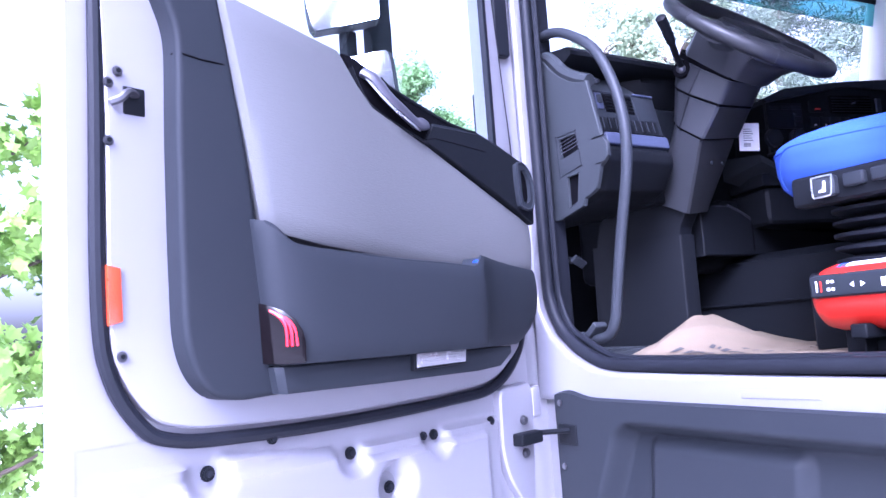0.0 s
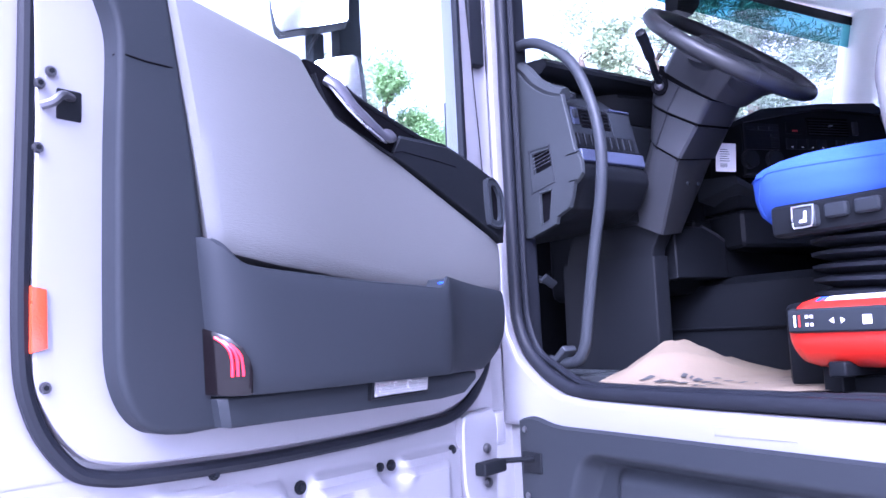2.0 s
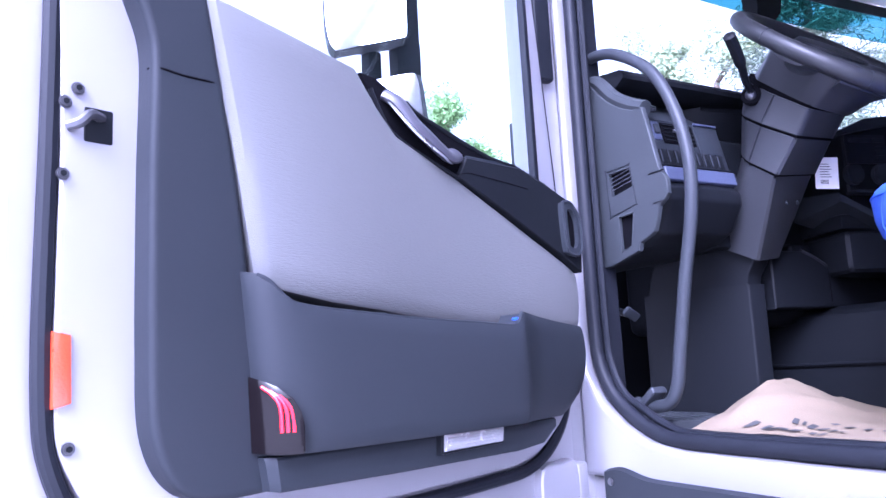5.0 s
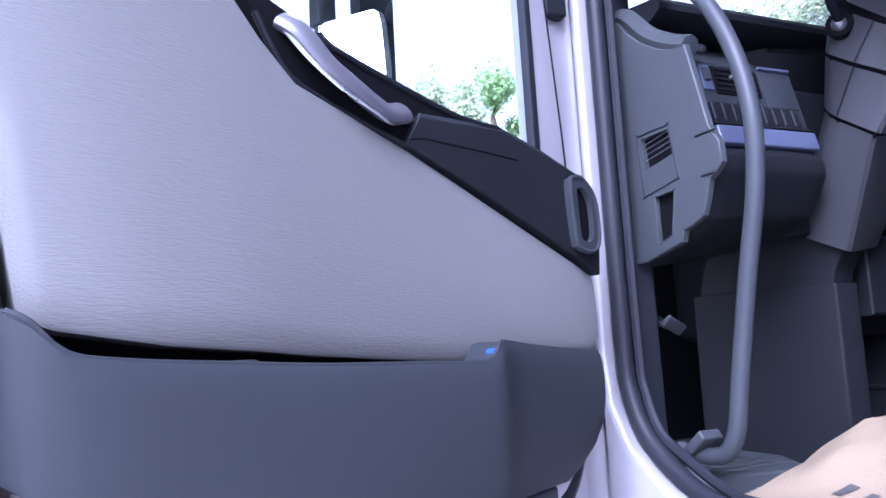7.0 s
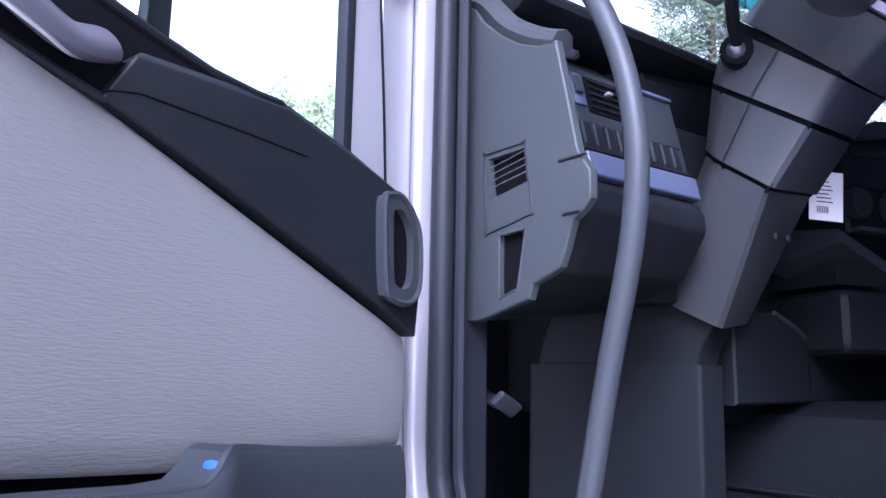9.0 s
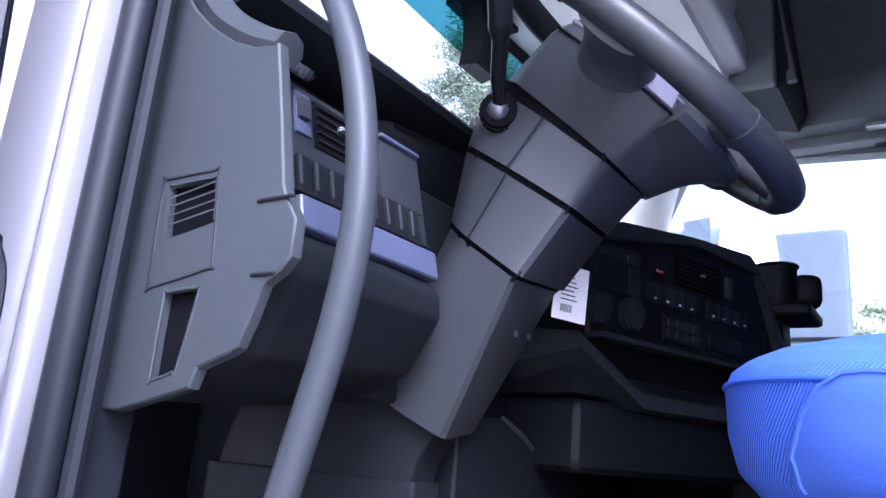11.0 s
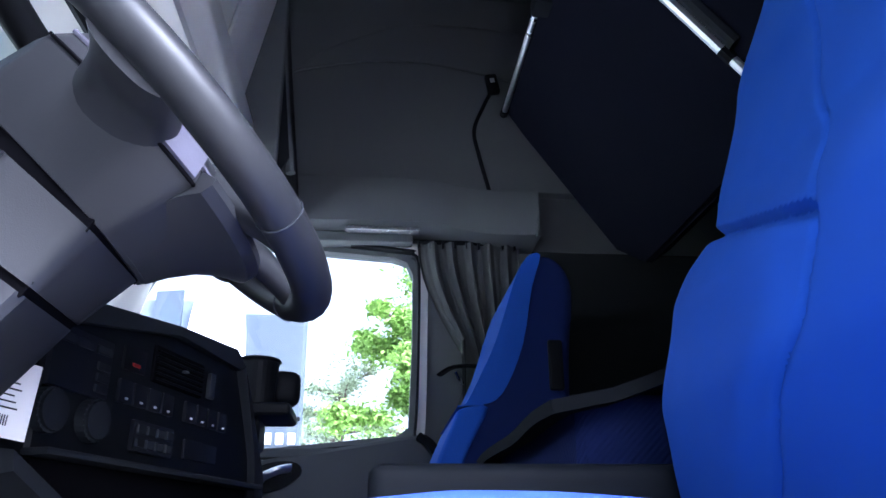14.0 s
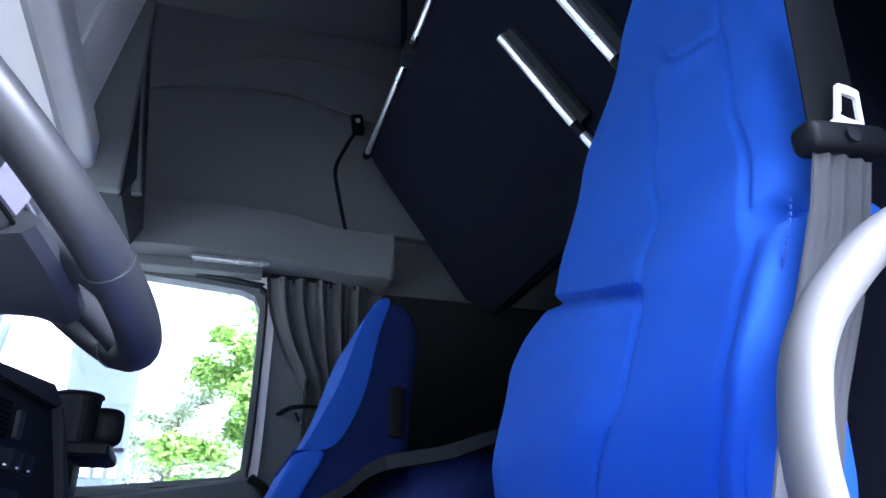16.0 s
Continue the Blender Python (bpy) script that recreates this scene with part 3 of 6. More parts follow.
def build_door():
    d = thing("truck_door", "open silver truck door with grey and black inner trim", "door", DOOR)
    low = [(1.068, 0.80), (1.067, 1.97), (0.90, 1.965), (0.84, 1.935), (0.60, 1.88), (0.30, 1.825), (0.15, 1.79), (0.075, 1.80), (0.075, 1.30), (0.10, 0.80)]
    part("shell", prism(low, -0.075, 0.0, "y", 0.012, 3, True), SILVER, d, "silver painted steel shell")
    part("rear_post", prism([(1.0675, 1.96), (1.066, 2.74), (0.885, 2.74), (0.885, 1.94)], -0.073, -0.002, "y", 0.012, 3, True), SILVER, d)
    part("top_rail", prism([(0.95, 2.64), (0.95, 2.738), (0.10, 2.738), (0.12, 2.64)], -0.071, -0.004, "y", 0.012, 3, True), SILVER, d)
    part("front_post", prism([(0.128, 1.79), (0.130, 2.0), (0.140, 2.3), (0.185, 2.70), (0.145, 2.736), (0.108, 2.29), (0.072, 1.88), (0.066, 1.79)], -0.022, -0.003, "y", 0.012, 3, True), SILVER, d)
    inner = smooth_outline([(1.018, 1.97), (1.018, 1.75), (1.018, 1.48), (1.004, 1.405), (0.963, 1.345), (0.92, 1.326), (0.85, 1.318), (0.64, 1.312), (0.36, 1.318), (0.24, 1.328), (0.165, 1.365), (0.12, 1.42), (0.105, 1.6), (0.105, 1.77), (0.30, 1.815), (0.6, 1.87), (0.9, 1.94)], 3)
    part("inner_skin", prism(inner, 0.0, 0.022, "y", 0.008, 3), SILVER, d)
    seal = smooth_path([(1.028, 0.012, 2.70), (1.028, 0.012, 2.2), (1.027, 0.012, 1.8), (1.028, 0.012, 1.50), (1.013, 0.012, 1.398), (0.972, 0.012, 1.332), (0.93, 0.012, 1.310), (0.85, 0.012, 1.301), (0.64, 0.012, 1.296), (0.36, 0.012, 1.302), (0.217, 0.012, 1.316), (0.13, 0.012, 1.38), (0.098, 0.012, 1.48), (0.093, 0.010, 1.60)], 6)
    part("seal", tube(seal, 0.0105, 10), RUBBER, d, "black rubber door seal")
    part("lower_skin", pressed_metal(), SILVER, d, "silver pressed steel lower skin")
    edge = smooth_path([(0.995, 0, 2.70), (0.995, 0, 2.30), (0.992, 0, 2.08), (0.975, 0, 1.993), (0.9645, 0, 1.960), (0.951, 0, 1.9265), (0.9385, 0, 1.892), (0.934, 0, 1.850), (0.936, 0, 1.74), (0.936, 0, 1.60), (0.935, 0, 1.52), (0.933, 0, 1.454), (0.924, 0, 1.412), (0.906, 0, 1.380), (0.880, 0, 1.361), (0.840, 0, 1.355)], 3)
    trim = [(p.x, p.z) for p in edge] + [(0.785, 1.357), (0.797, 1.446), (0.813, 1.620), (0.8275, 1.736), (0.8465, 1.845), (0.868, 1.966), (0.884, 2.06), (0.890, 2.30), (0.890, 2.70)]
    part("pillar_trim", prism(trim, 0.0, 0.062, "y", 0.010, 4), DARK, d, "dark grey plastic trim")
    part("trim_joint", tube([(0.934, 0.045, 1.850), (0.931, 0.058, 1.849), (0.924, 0.0622, 1.8475), (0.90, 0.0622, 1.8455), (0.87, 0.0622, 1.846), (0.853, 0.060, 1.847)], 0.0014, 6), DEEP, d)
    pad = cover([(0.8041, 0.8672, 1.6073, 1.9582, 0.058), (0.7953, 0.8602, 1.6032, 1.955, 0.068), (0.7815, 0.8401, 1.5972, 1.9498, 0.073), (0.6937, 0.7543, 1.5826, 1.9347, 0.075), (0.6077, 0.6433, 1.5746, 1.9189, 0.07), (0.5847, 0.602, 1.572, 1.8706, 0.067), (0.5523, 0.5625, 1.5684, 1.8348, 0.064), (0.4147, 0.4198, 1.5576, 1.7945, 0.048), (0.2616, 0.2667, 1.5491, 1.7315, 0.046), (0.1238, 0.1238, 1.5535, 1.671, 0.046), (0.0909, 0.0878, 1.556, 1.6581, 0.04)], 10, 0.004, 0.05, 0.008)
    part("padded_panel", pad, GREY, d, "light grey padded vinyl panel")
    # black handle surround: a lower ledge, a dished recess behind the pull, and the raised front part
    surround = [(0.612, 1.929), (0.599, 1.905), (0.584, 1.876), (0.562, 1.846), (0.522, 1.827), (0.494, 1.818), (0.417, 1.795), (0.392, 1.832), (0.263, 1.840), (0.332, 1.844), (0.433, 1.869), (0.508, 1.890), (0.524, 1.903), (0.582, 1.926)]
    # flat plate; its near-black colour stands for shade in the dished recess
    part("handle_recess", prism(surround, 0.0, 0.046, "y", 0.004, 2), DEEP, d, "black handle surround with the recess shade in its colour")
    part("recess_rim", tube(smooth_path([(u, 0.050, v) for u, v in surround[1:7]], 3), 0.004, 8), DARKER, d)
    part("recess_rim", tube(smooth_path([(u, 0.046, v) for u, v in surround[8:13]], 2), 0.004, 8), DARKER, d)
    front_trim = [(0.421, 1.795), (0.3564, 1.7717), (0.2906, 1.7456), (0.2084, 1.7118), (0.1519, 1.6882), (0.0992, 1.6634), (0.086, 1.6580), (0.079, 1.72), (0.092, 1.782), (0.119, 1.796), (0.185, 1.816), (0.261, 1.836), (0.399, 1.832)]
    part("handle_trim", prism(front_trim, 0.0, 0.055, "y", 0.004, 3), DARKER, d, "black front part of the handle trim")
    part("trim_ledge", prism([(0.405, 1.826), (0.262, 1.830), (0.185, 1.810), (0.128, 1.794), (0.126, 1.802), (0.185, 1.822), (0.262, 1.842), (0.392, 1.838)], 0.0, 0.049, "y", 0.002, 2), DARK, d, "grey ledge under the window")
    part("trim_seam", tube([(0.421, 0.0545, 1.800), (0.395, 0.0553, 1.806), (0.30, 0.0553, 1.803), (0.24, 0.0553, 1.80)], 0.0008, 6), DEEP, d)
    part("handle", tube(smooth_path([(0.566, 0.046, 1.904), (0.556, 0.058, 1.893), (0.545, 0.063, 1.880), (0.528, 0.066, 1.861), (0.498, 0.066, 1.844), (0.468, 0.062, 1.831), (0.444, 0.056, 1.826), (0.418, 0.046, 1.834)], 6), 0.0165, 14, flat=0.6, up=(0, 0.7, 0.7)), LEVER, d, "grey pull lever")
    part("lever_edge", tube(smooth_path([(0.572, 0.056, 1.893), (0.560, 0.066, 1.872), (0.545, 0.072, 1.855), (0.515, 0.073, 1.836), (0.470, 0.070, 1.819), (0.446, 0.062, 1.814), (0.424, 0.052, 1.822)], 6), 0.0024, 6), ALU, d, "bright edge of the lever")
    loop_out = smooth_outline([(0.151, 1.776), (0.140, 1.786), (0.120, 1.787), (0.096, 1.772), (0.084, 1.752), (0.082, 1.712), (0.090, 1.694), (0.108, 1.687), (0.134, 1.690), (0.145, 1.702)], 3)
    loop_out = [(0.151 - (0.151 - a) * 0.80, b) for a, b in loop_out]
    loop_in = [(0.122 + (a - 0.122) * 0.55, 1.738 + (b - 1.738) * 0.74) for a, b in loop_out]
    part("assist_loop", ring_plate(loop_out, loop_in, 0.035, 0.066, "y"), DARK, d, "black moulded loop")
    # plug across the loop, coloured as the shade inside it
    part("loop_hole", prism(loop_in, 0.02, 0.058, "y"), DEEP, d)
    part("loop_edge", tube([(a, 0.065, b) for a, b in loop_out], 0.0035, 6, True), DARK, d)
    pocket = [(0.804, 0.826, 1.4, 1.617, 0.066), (0.8, 0.824, 1.4, 1.616, 0.074), (0.793, 0.816, 1.4, 1.612, 0.088), (0.78, 0.803, 1.4, 1.604, 0.096), (0.757, 0.78, 1.4, 1.58, 0.105), (0.725, 0.74, 1.4, 1.572, 0.109), (0.66, 0.665, 1.4, 1.566, 0.113), (0.56, 0.565, 1.4, 1.559, 0.116), (0.45, 0.45, 1.4, 1.555, 0.116), (0.385, 0.385, 1.4, 1.552, 0.114), (0.362, 0.362, 1.4, 1.553, 0.113), (0.35, 0.35, 1.4, 1.561, 0.111), (0.34, 0.34, 1.4, 1.571, 0.107), (0.326, 0.326, 1.4, 1.573, 0.099), (0.27, 0.27, 1.4, 1.567, 0.085), (0.2, 0.2, 1.4, 1.561, 0.07), (0.165, 0.155, 1.41, 1.558, 0.061), (0.125, 0.118, 1.432, 1.555, 0.055), (0.102, 0.096, 1.455, 1.554, 0.051)]
    part("pocket", cover(pocket, 8, 0.006, 0.05, 0.010), DARK, d, "dark grey moulded map pocket")
    # pocket depth is shown by a back coloured as deep shade
    part("pocket_back", prism([(0.80, 1.42), (0.80, 1.63), (0.36, 1.585), (0.12, 1.56), (0.12, 1.42)], 0.015, 0.030, "y"), DEEP, d, "pocket back with its shade in the near-black colour")
    part("pocket_lip", tube(smooth_path([(a[1], a[4] - 0.006, a[3] - 0.001) for a in pocket[2:]], 3), 0.0035, 6), DARK, d)
    part("pocket_divider", rbox(0.63, 0.665, 0.078, 0.108, 1.50, 1.568, 0.006), DARK, d)
    part("blue_tab", rbox(0.338, 0.350, 0.086, 0.101, 1.540, 1.566, 0.005), BLUEDARK, d, "blue tab in the pocket")
    part("lower_strip", cover([(0.799, 0.805, 1.360, 1.398, 0.078), (0.79, 0.795, 1.358, 1.398, 0.088), (0.6, 0.6, 1.357, 1.398, 0.092), (0.35, 0.35, 1.357, 1.398, 0.088), (0.27, 0.27, 1.361, 1.398, 0.078), (0.225, 0.225, 1.382, 1.398, 0.07)], 3, 0.0, 0.05, 0.006), DARK, d)
    lens_run = [(0.813, 0.817, 1.404, 1.492, 0.068), (0.808, 0.811, 1.403, 1.487, 0.084), (0.800, 0.800, 1.402, 1.479, 0.100), (0.788, 0.788, 1.402, 1.465, 0.114), (0.780, 0.780, 1.402, 1.450, 0.117), (0.776, 0.776, 1.403, 1.436, 0.117)]
    marker = part("marker_light", cover(lens_run, 6, 0.0, 0.035, 0.004), SMOKE, d, "red marker light under a smoked lens")
    for k in range(3):
        o = 0.0058 * k
        part("light_bar", tube(smooth_path([(0.811 - o * 0.9, 0.082 + 1.6 * o, 1.480 - o * 0.9), (0.805 - o, 0.096 + 1.0 * o, 1.470 - o * 0.8), (0.800 - o, 0.1035 + 0.7 * o, 1.455 - o * 0.6), (0.799 - o, 0.1045 + 0.7 * o, 1.427)], 5), 0.0021, 6), REDGLOW, marker, "lit red light bar")
    lamp = part("courtesy_lamp", prism([(0.536, 1.404), (0.396, 1.406), (0.401, 1.374), (0.538, 1.372)], 0.05, 0.100, "y", 0.003), DARKER, d, "clear ribbed courtesy lamp")
    lens = part("lens", prism([(0.530, 1.400), (0.402, 1.402), (0.406, 1.378), (0.532, 1.376)], 0.095, 0.103, "y", 0.002), LENS, lamp)
    for k in range(5):
        part("lens_rib", rbox(0.410, 0.528, 0.102, 0.1045, 1.3785 + 0.0042 * k, 1.3805 + 0.0042 * k, 0.0005, 1), LENS, lamp)
    latch = part("latch", rbox(0.963, 0.995, 0.0, 0.0235, 1.758, 1.798, 0.003), DARKER, d, "black latch in its recess")
    part("latch_hook", tube(smooth_path([(0.975, 0.020, 1.788), (0.992, 0.034, 1.786), (1.003, 0.034, 1.775), (1.014, 0.026, 1.770)], 4), 0.006, 8), STEEL, latch)
    part("reflector", prism([(1.022, 1.549), (1.004, 1.545), (1.002, 1.474), (1.021, 1.469)], 0.01, 0.0275, "y", 0.003), ORANGE, d, "orange reflector")
    for u, v in [(1.003, 1.816), (1.016, 1.798), (1.017, 1.717), (1.004, 1.428)]:
        screw = part("screw", cyl(0.0075, 0.006, pose(u, 0.025, v, 90), 14, 0.002), STEEL, d)
        part("socket", cyl(0.0035, 0.004, pose(u, 0.0275, v, 90), 6), DARKER, screw)
    for u, v, r in [(0.879, 1.256, 0.0115), (0.614, 1.243, 0.011), (0.53, 1.172, 0.011), (0.437, 1.246, 0.008), (0.409, 1.245, 0.010), (0.238, 1.247, 0.010), (0.768, 1.289, 0.009)]:
        screw = part("screw", cyl(r, 0.010, pose(u, 0.013, v, 90), 16, 0.003), DARKER, d)
        part("socket", cyl(r * 0.45, 0.006, pose(u, 0.0175, v, 90), 6), RUBBER, screw)
    hinge = part("hinge_plate", prism(smooth_outline([(0.205, 1.305), (0.212, 1.24), (0.210, 1.17), (0.185, 1.11), (0.14, 1.06), (0.115, 1.06), (0.10, 1.20), (0.10, 1.305), (0.15, 1.312)], 3), 0.0, 0.022, "y", 0.008, 3), SILVER, d)
    part("check_body", rbox(0.105, 0.180, 0.02, 0.048, 1.188, 1.214, 0.006), DARKER, hinge)
    for v in (1.170, 1.238):
        part("check_screw", cyl(0.010, 0.012, pose(0.142, 0.026, v, 90), 14, 0.003), STEEL, hinge)
    part("hinge_knuckle", rbox(0.062, 0.098, -0.03, 0.02, 1.235, 1.305, 0.01), SILVER, hinge)
    pane = part("pane", prism([(0.89, 1.90), (0.89, 2.66), (0.14, 2.66), (0.135, 1.78)], -0.014, -0.010, "y"), GLASS, d, "clear window pane")
    pane.visible_shadow = False
    part("glass_channel", prism([(0.140, 1.80), (0.141, 2.0), (0.143, 2.3), (0.19, 2.65), (0.177, 2.65), (0.131, 2.3), (0.128, 2.0), (0.127, 1.80)], -0.014, 0.0, "y", 0.003), RUBBER, d, "black glass channel")
    part("post_seal", prism([(0.066, 1.79), (0.072, 1.88), (0.108, 2.29), (0.143, 2.7), (0.139, 2.7), (0.104, 2.29), (0.068, 1.88), (0.062, 1.79)], -0.012, -0.006, "y", 0.003), RUBBER, d)
    # mirrors on their arm
    def slid(a, b, w):
        """A point of the plane w = -0.36 carried to the depth w along its line of sight."""
        f = (w - 0.96) / -1.32
        return Vector((1.39 + f * (a - 1.39), w, 1.48 + f * (b - 1.48)))

    def leaned(poly, c, mid, thick, du=0.62, dv=0.14):
        """A thin plate through poly, turned about its centre c so that it faces back along the truck."""
        ring = [slid(a, b, mid - du * (a - c[0]) - dv * (b - c[1])) for a, b in poly]
        return loft([ring, [p + Vector((0.52, 0.84, 0.12)) * thick for p in ring]])

    def upright(poly, w, thick=0.028):
        ring = [slid(a, b, w) for a, b in poly]
        bm = loft([ring, [p + Vector((0, -thick, 0)) for p in ring]])
        return bevel_long(bm, 0.004)

    face = [(0.338, 2.172), (0.351, 2.182), (0.357, 2.205), (0.362, 2.235), (0.372, 2.74), (0.118, 2.74), (0.121, 2.40), (0.1225, 2.268), (0.130, 2.2585)]
    mir = part("mirror", leaned(face, (0.24, 2.4), -0.27, -0.03), BARGREY, d, "grey side mirror")
    part("mirror_glass", leaned([(0.238 + (a - 0.238) * 0.988, 2.45 + (b - 2.45) * 0.994) for a, b in face], (0.24, 2.4), -0.27, 0.003), MIRROR, mir)
    part("mirror_arm", upright([(0.079, 2.0), (0.114, 2.0), (0.114, 2.74), (0.079, 2.74)], -0.28), DARK, d)
    part("mirror_bracket", upright([(0.079, 2.168), (0.079, 2.262), (0.116, 2.268), (0.154, 2.248), (0.153, 2.168)], -0.272), DARK, d)
    part("mirror_bracket", upright([(0.116, 2.268), (0.25, 2.208), (0.25, 2.196), (0.116, 2.250)], -0.268), DARK, d)
    part("mirror_bracket", upright([(0.204, 2.13), (0.241, 2.13), (0.241, 2.206), (0.204, 2.206)], -0.272), DARK, d)
    low_face = [(0.252, 2.122), (0.240, 2.132), (0.098, 2.180), (0.084, 2.176), (0.076, 2.158), (0.064, 2.070), (0.066, 1.98), (0.09, 1.93), (0.24, 1.93), (0.262, 1.98)]
    wide = part("wide_mirror", leaned(low_face, (0.17, 2.05), -0.225, -0.03), DARK, d)
    part("wide_mirror_glass", leaned([(0.184 + (a - 0.184) * 0.86, 2.05 + (b - 2.05) * 0.985) for a, b in low_face], (0.17, 2.05), -0.225, 0.003), MIRROR, wide)
    return d


door = build_door()

# ---- dashboard ----
dash = thing("dashboard", "dark grey truck dashboard with vents and switches", "dashboard")
SIDE = [(0.34, 2.112), (0.04, 2.112), (0.005, 2.092), (-0.012, 2.068), (-0.045, 2.038), (-0.08, 2.014), (-0.112, 2.000), (-0.141, 1.997), (-0.156, 1.935), (-0.172, 1.864), (-0.178, 1.853), (-0.190, 1.836), (-0.190, 1.806), (-0.181, 1.796), (-0.164, 1.786), (-0.154, 1.757), (-0.145, 1.738), (-0.136, 1.733), (-0.103, 1.722), (-0.097, 1.706), (-0.008, 1.685), (0.34, 1.70)]
VHOLE = smooth_outline([(-0.026, 1.880), (-0.030, 1.882), (-0.084, 1.882), (-0.089, 1.879), (-0.0935, 1.846), (-0.091, 1.841), (-0.036, 1.8325), (-0.031, 1.836)], 2)
PHOLE = smooth_outline([(-0.046, 1.783), (-0.050, 1.785), (-0.089, 1.787), (-0.091, 1.784), (-0.079, 1.722), (-0.074, 1.718), (-0.049, 1.711), (-0.046, 1.714)], 2)
endp = part("end_panel", holed_plate(SIDE, [VHOLE, PHOLE], -1.026, -1.037, "x", 0.006, 0.03, 3), DASH, dash, "grey plastic end panel")
part("end_cap", tube(smooth_path([(-1.022, 0.03, 2.112), (-1.022, -0.006, 2.094), (-1.022, -0.052, 2.046), (-1.022, -0.10, 2.014), (-1.022, -0.138, 1.997)], 5), 0.0165, 8), DASH, dash)
part("panel_gap", rbox(-1.039, -1.036, -0.186, -0.145, 1.8525, 1.8555, 0.0008, 1), DARKER, endp)
part("panel_gap", rbox(-1.039, -1.036, -0.176, -0.150, 1.792, 1.795, 0.0008, 1), DARKER, endp)
vent = part("side_vent", tube([(-1.0372, y, z) for y, z in smooth_outline([(-0.018, 1.886), (-0.022, 1.8885), (-0.086, 1.8885), (-0.092, 1.884), (-0.102, 1.808), (-0.099, 1.802), (-0.027, 1.790), (-0.022, 1.795)], 2)], 0.0013, 6, True), RUBBER, dash)
# flat dark plate in the vent opening, shade as colour
part("vent_hole", prism(VHOLE, -1.0270, -1.0285, "x"), DEEP, vent)
for k in range(5):
    z = 1.842 + 0.0086 * k
    part("vent_slat", move(rbox(-1.0350, -1.0335, -0.0905 + 0.001 * k, -0.030 + 0.0008 * k, -0.0006, 0.0006, 0.0004, 1), pose(0, 0, z, -8)), LEVER, vent)
# same for the pocket opening: a shade-coloured plate above its floor
part("pocket_hole", prism(PHOLE, -1.0270, -1.0285, "x"), DEEP, endp)
part("pocket_rim", tube([(-1.0366, y, z) for y, z in PHOLE], 0.0016, 6, True), DASH, endp)

FACE = [(0.34, 2.085), (0.03, 2.085), (-0.08, 1.998), (-0.114, 1.985), (-0.146, 1.853), (-0.148, 1.845), (0.34, 1.845)]
part("driver_module", prism(FACE, -1.027, -0.795, "x", 0.004, 2), DARK, dash, "dark switch module")
# darker than the switch module above: the shadow under it is in the colour
part("knee_cover", bevel_long(loft([[(x, -0.150 + c, 1.842), (x, -0.168 + c, 1.826), (x, -0.170 + c, 1.802), (x, -0.136 + c, 1.735 + d), (x, -0.095 + c, 1.716 + d), (x, 0.02, 1.700 + d), (x, 0.30, 1.700 + d), (x, 0.30, 1.842)] for x, c, d in ((-1.027, 0.012, 0.006), (-1.0, 0.002, 0.0), (-0.86, 0.0, 0.004), (-0.80, 0.004, 0.010), (-0.775, 0.03, 0.03))]), 0.006), DARKER, dash, "knee cover below the switches with shadow in its dark colour")
# face frame: x across, y out of the face, z up along it
FF = pose(-1.0, -0.114, 1.985, -13.6)


def on_face(x0, x1, d0, d1, h0, h1, r=0.002):
    """A small block on the switch face: h is the way down from its top edge."""
    return move(rbox(x0 + 1.0, x1 + 1.0, -d1, -d0, -h1, -h0, r, 2), FF)


part("thumbwheel_plate", on_face(-0.992, -0.972, -0.004, 0.003, 0.006, 0.050), STRIP, dash)
part("thumbwheel", on_face(-0.990, -0.976, 0.0, 0.008, 0.014, 0.036, 0.003), BARGREY, dash)
dv = part("dash_vent", on_face(-0.967, -0.875, -0.004, 0.002, 0.006, 0.056), DEEP, dash)
for k in range(5):
    part("vent_slat", on_face(-0.964, -0.878, 0.0, 0.005, 0.012 + 0.009 * k, 0.0140 + 0.009 * k, 0.0006), DARKER, dv)
part("vent_knob", on_face(-0.937, -0.927, 0.003, 0.010, 0.024, 0.029), ALU, dv)
part("storage_face", on_face(-0.868, -0.800, -0.004, 0.002, 0.004, 0.072, 0.004), DARK, dash)
part("face_edge", on_face(-0.868, -0.800, 0.0, 0.006, -0.002, 0.003, 0.002), STRIP, dash)
for k in range(9):
    x = -0.994 + 0.0205 * k
    sw = part("switch", on_face(x, x + 0.018, -0.003, 0.005, 0.074, 0.108, 0.002), DARKER, dash)
    part("switch_edge", on_face(x + 0.001, x + 0.004, 0.004, 0.0062, 0.076, 0.104, 0.0008), BARGREY, sw)
part("switch_tray", on_face(-0.998, -0.800, 0.0, 0.007, 0.109, 0.113, 0.0015), DARKER, dash)
part("accent_strip", move(rbox(0.002, 0.204, -0.010, 0.004, -0.147, -0.116, 0.004), FF), STRIP, dash, "blue-grey accent strip")
part("column_gap", rbox(-0.80, -0.60, -0.09, 0.2, 1.72, 1.97, 0.01), DARKER, dash)
part("dash_brow", prism([(-0.072, 2.088), (-0.073, 2.098), (-0.062, 2.110), (0.0, 2.120), (0.12, 2.125), (0.12, 2.07), (-0.03, 2.07), (-0.055, 2.078)], -1.015, -0.42, "x", 0.004, 2, True), DARKER, dash, "black edge of the dashboard top")
part("top_display", move(rbox(-0.99, -0.93, -0.01, 0.01, -0.004, 0.004, 0.003), pose(0, -0.045, 2.052, 32)), DARKER, dash)
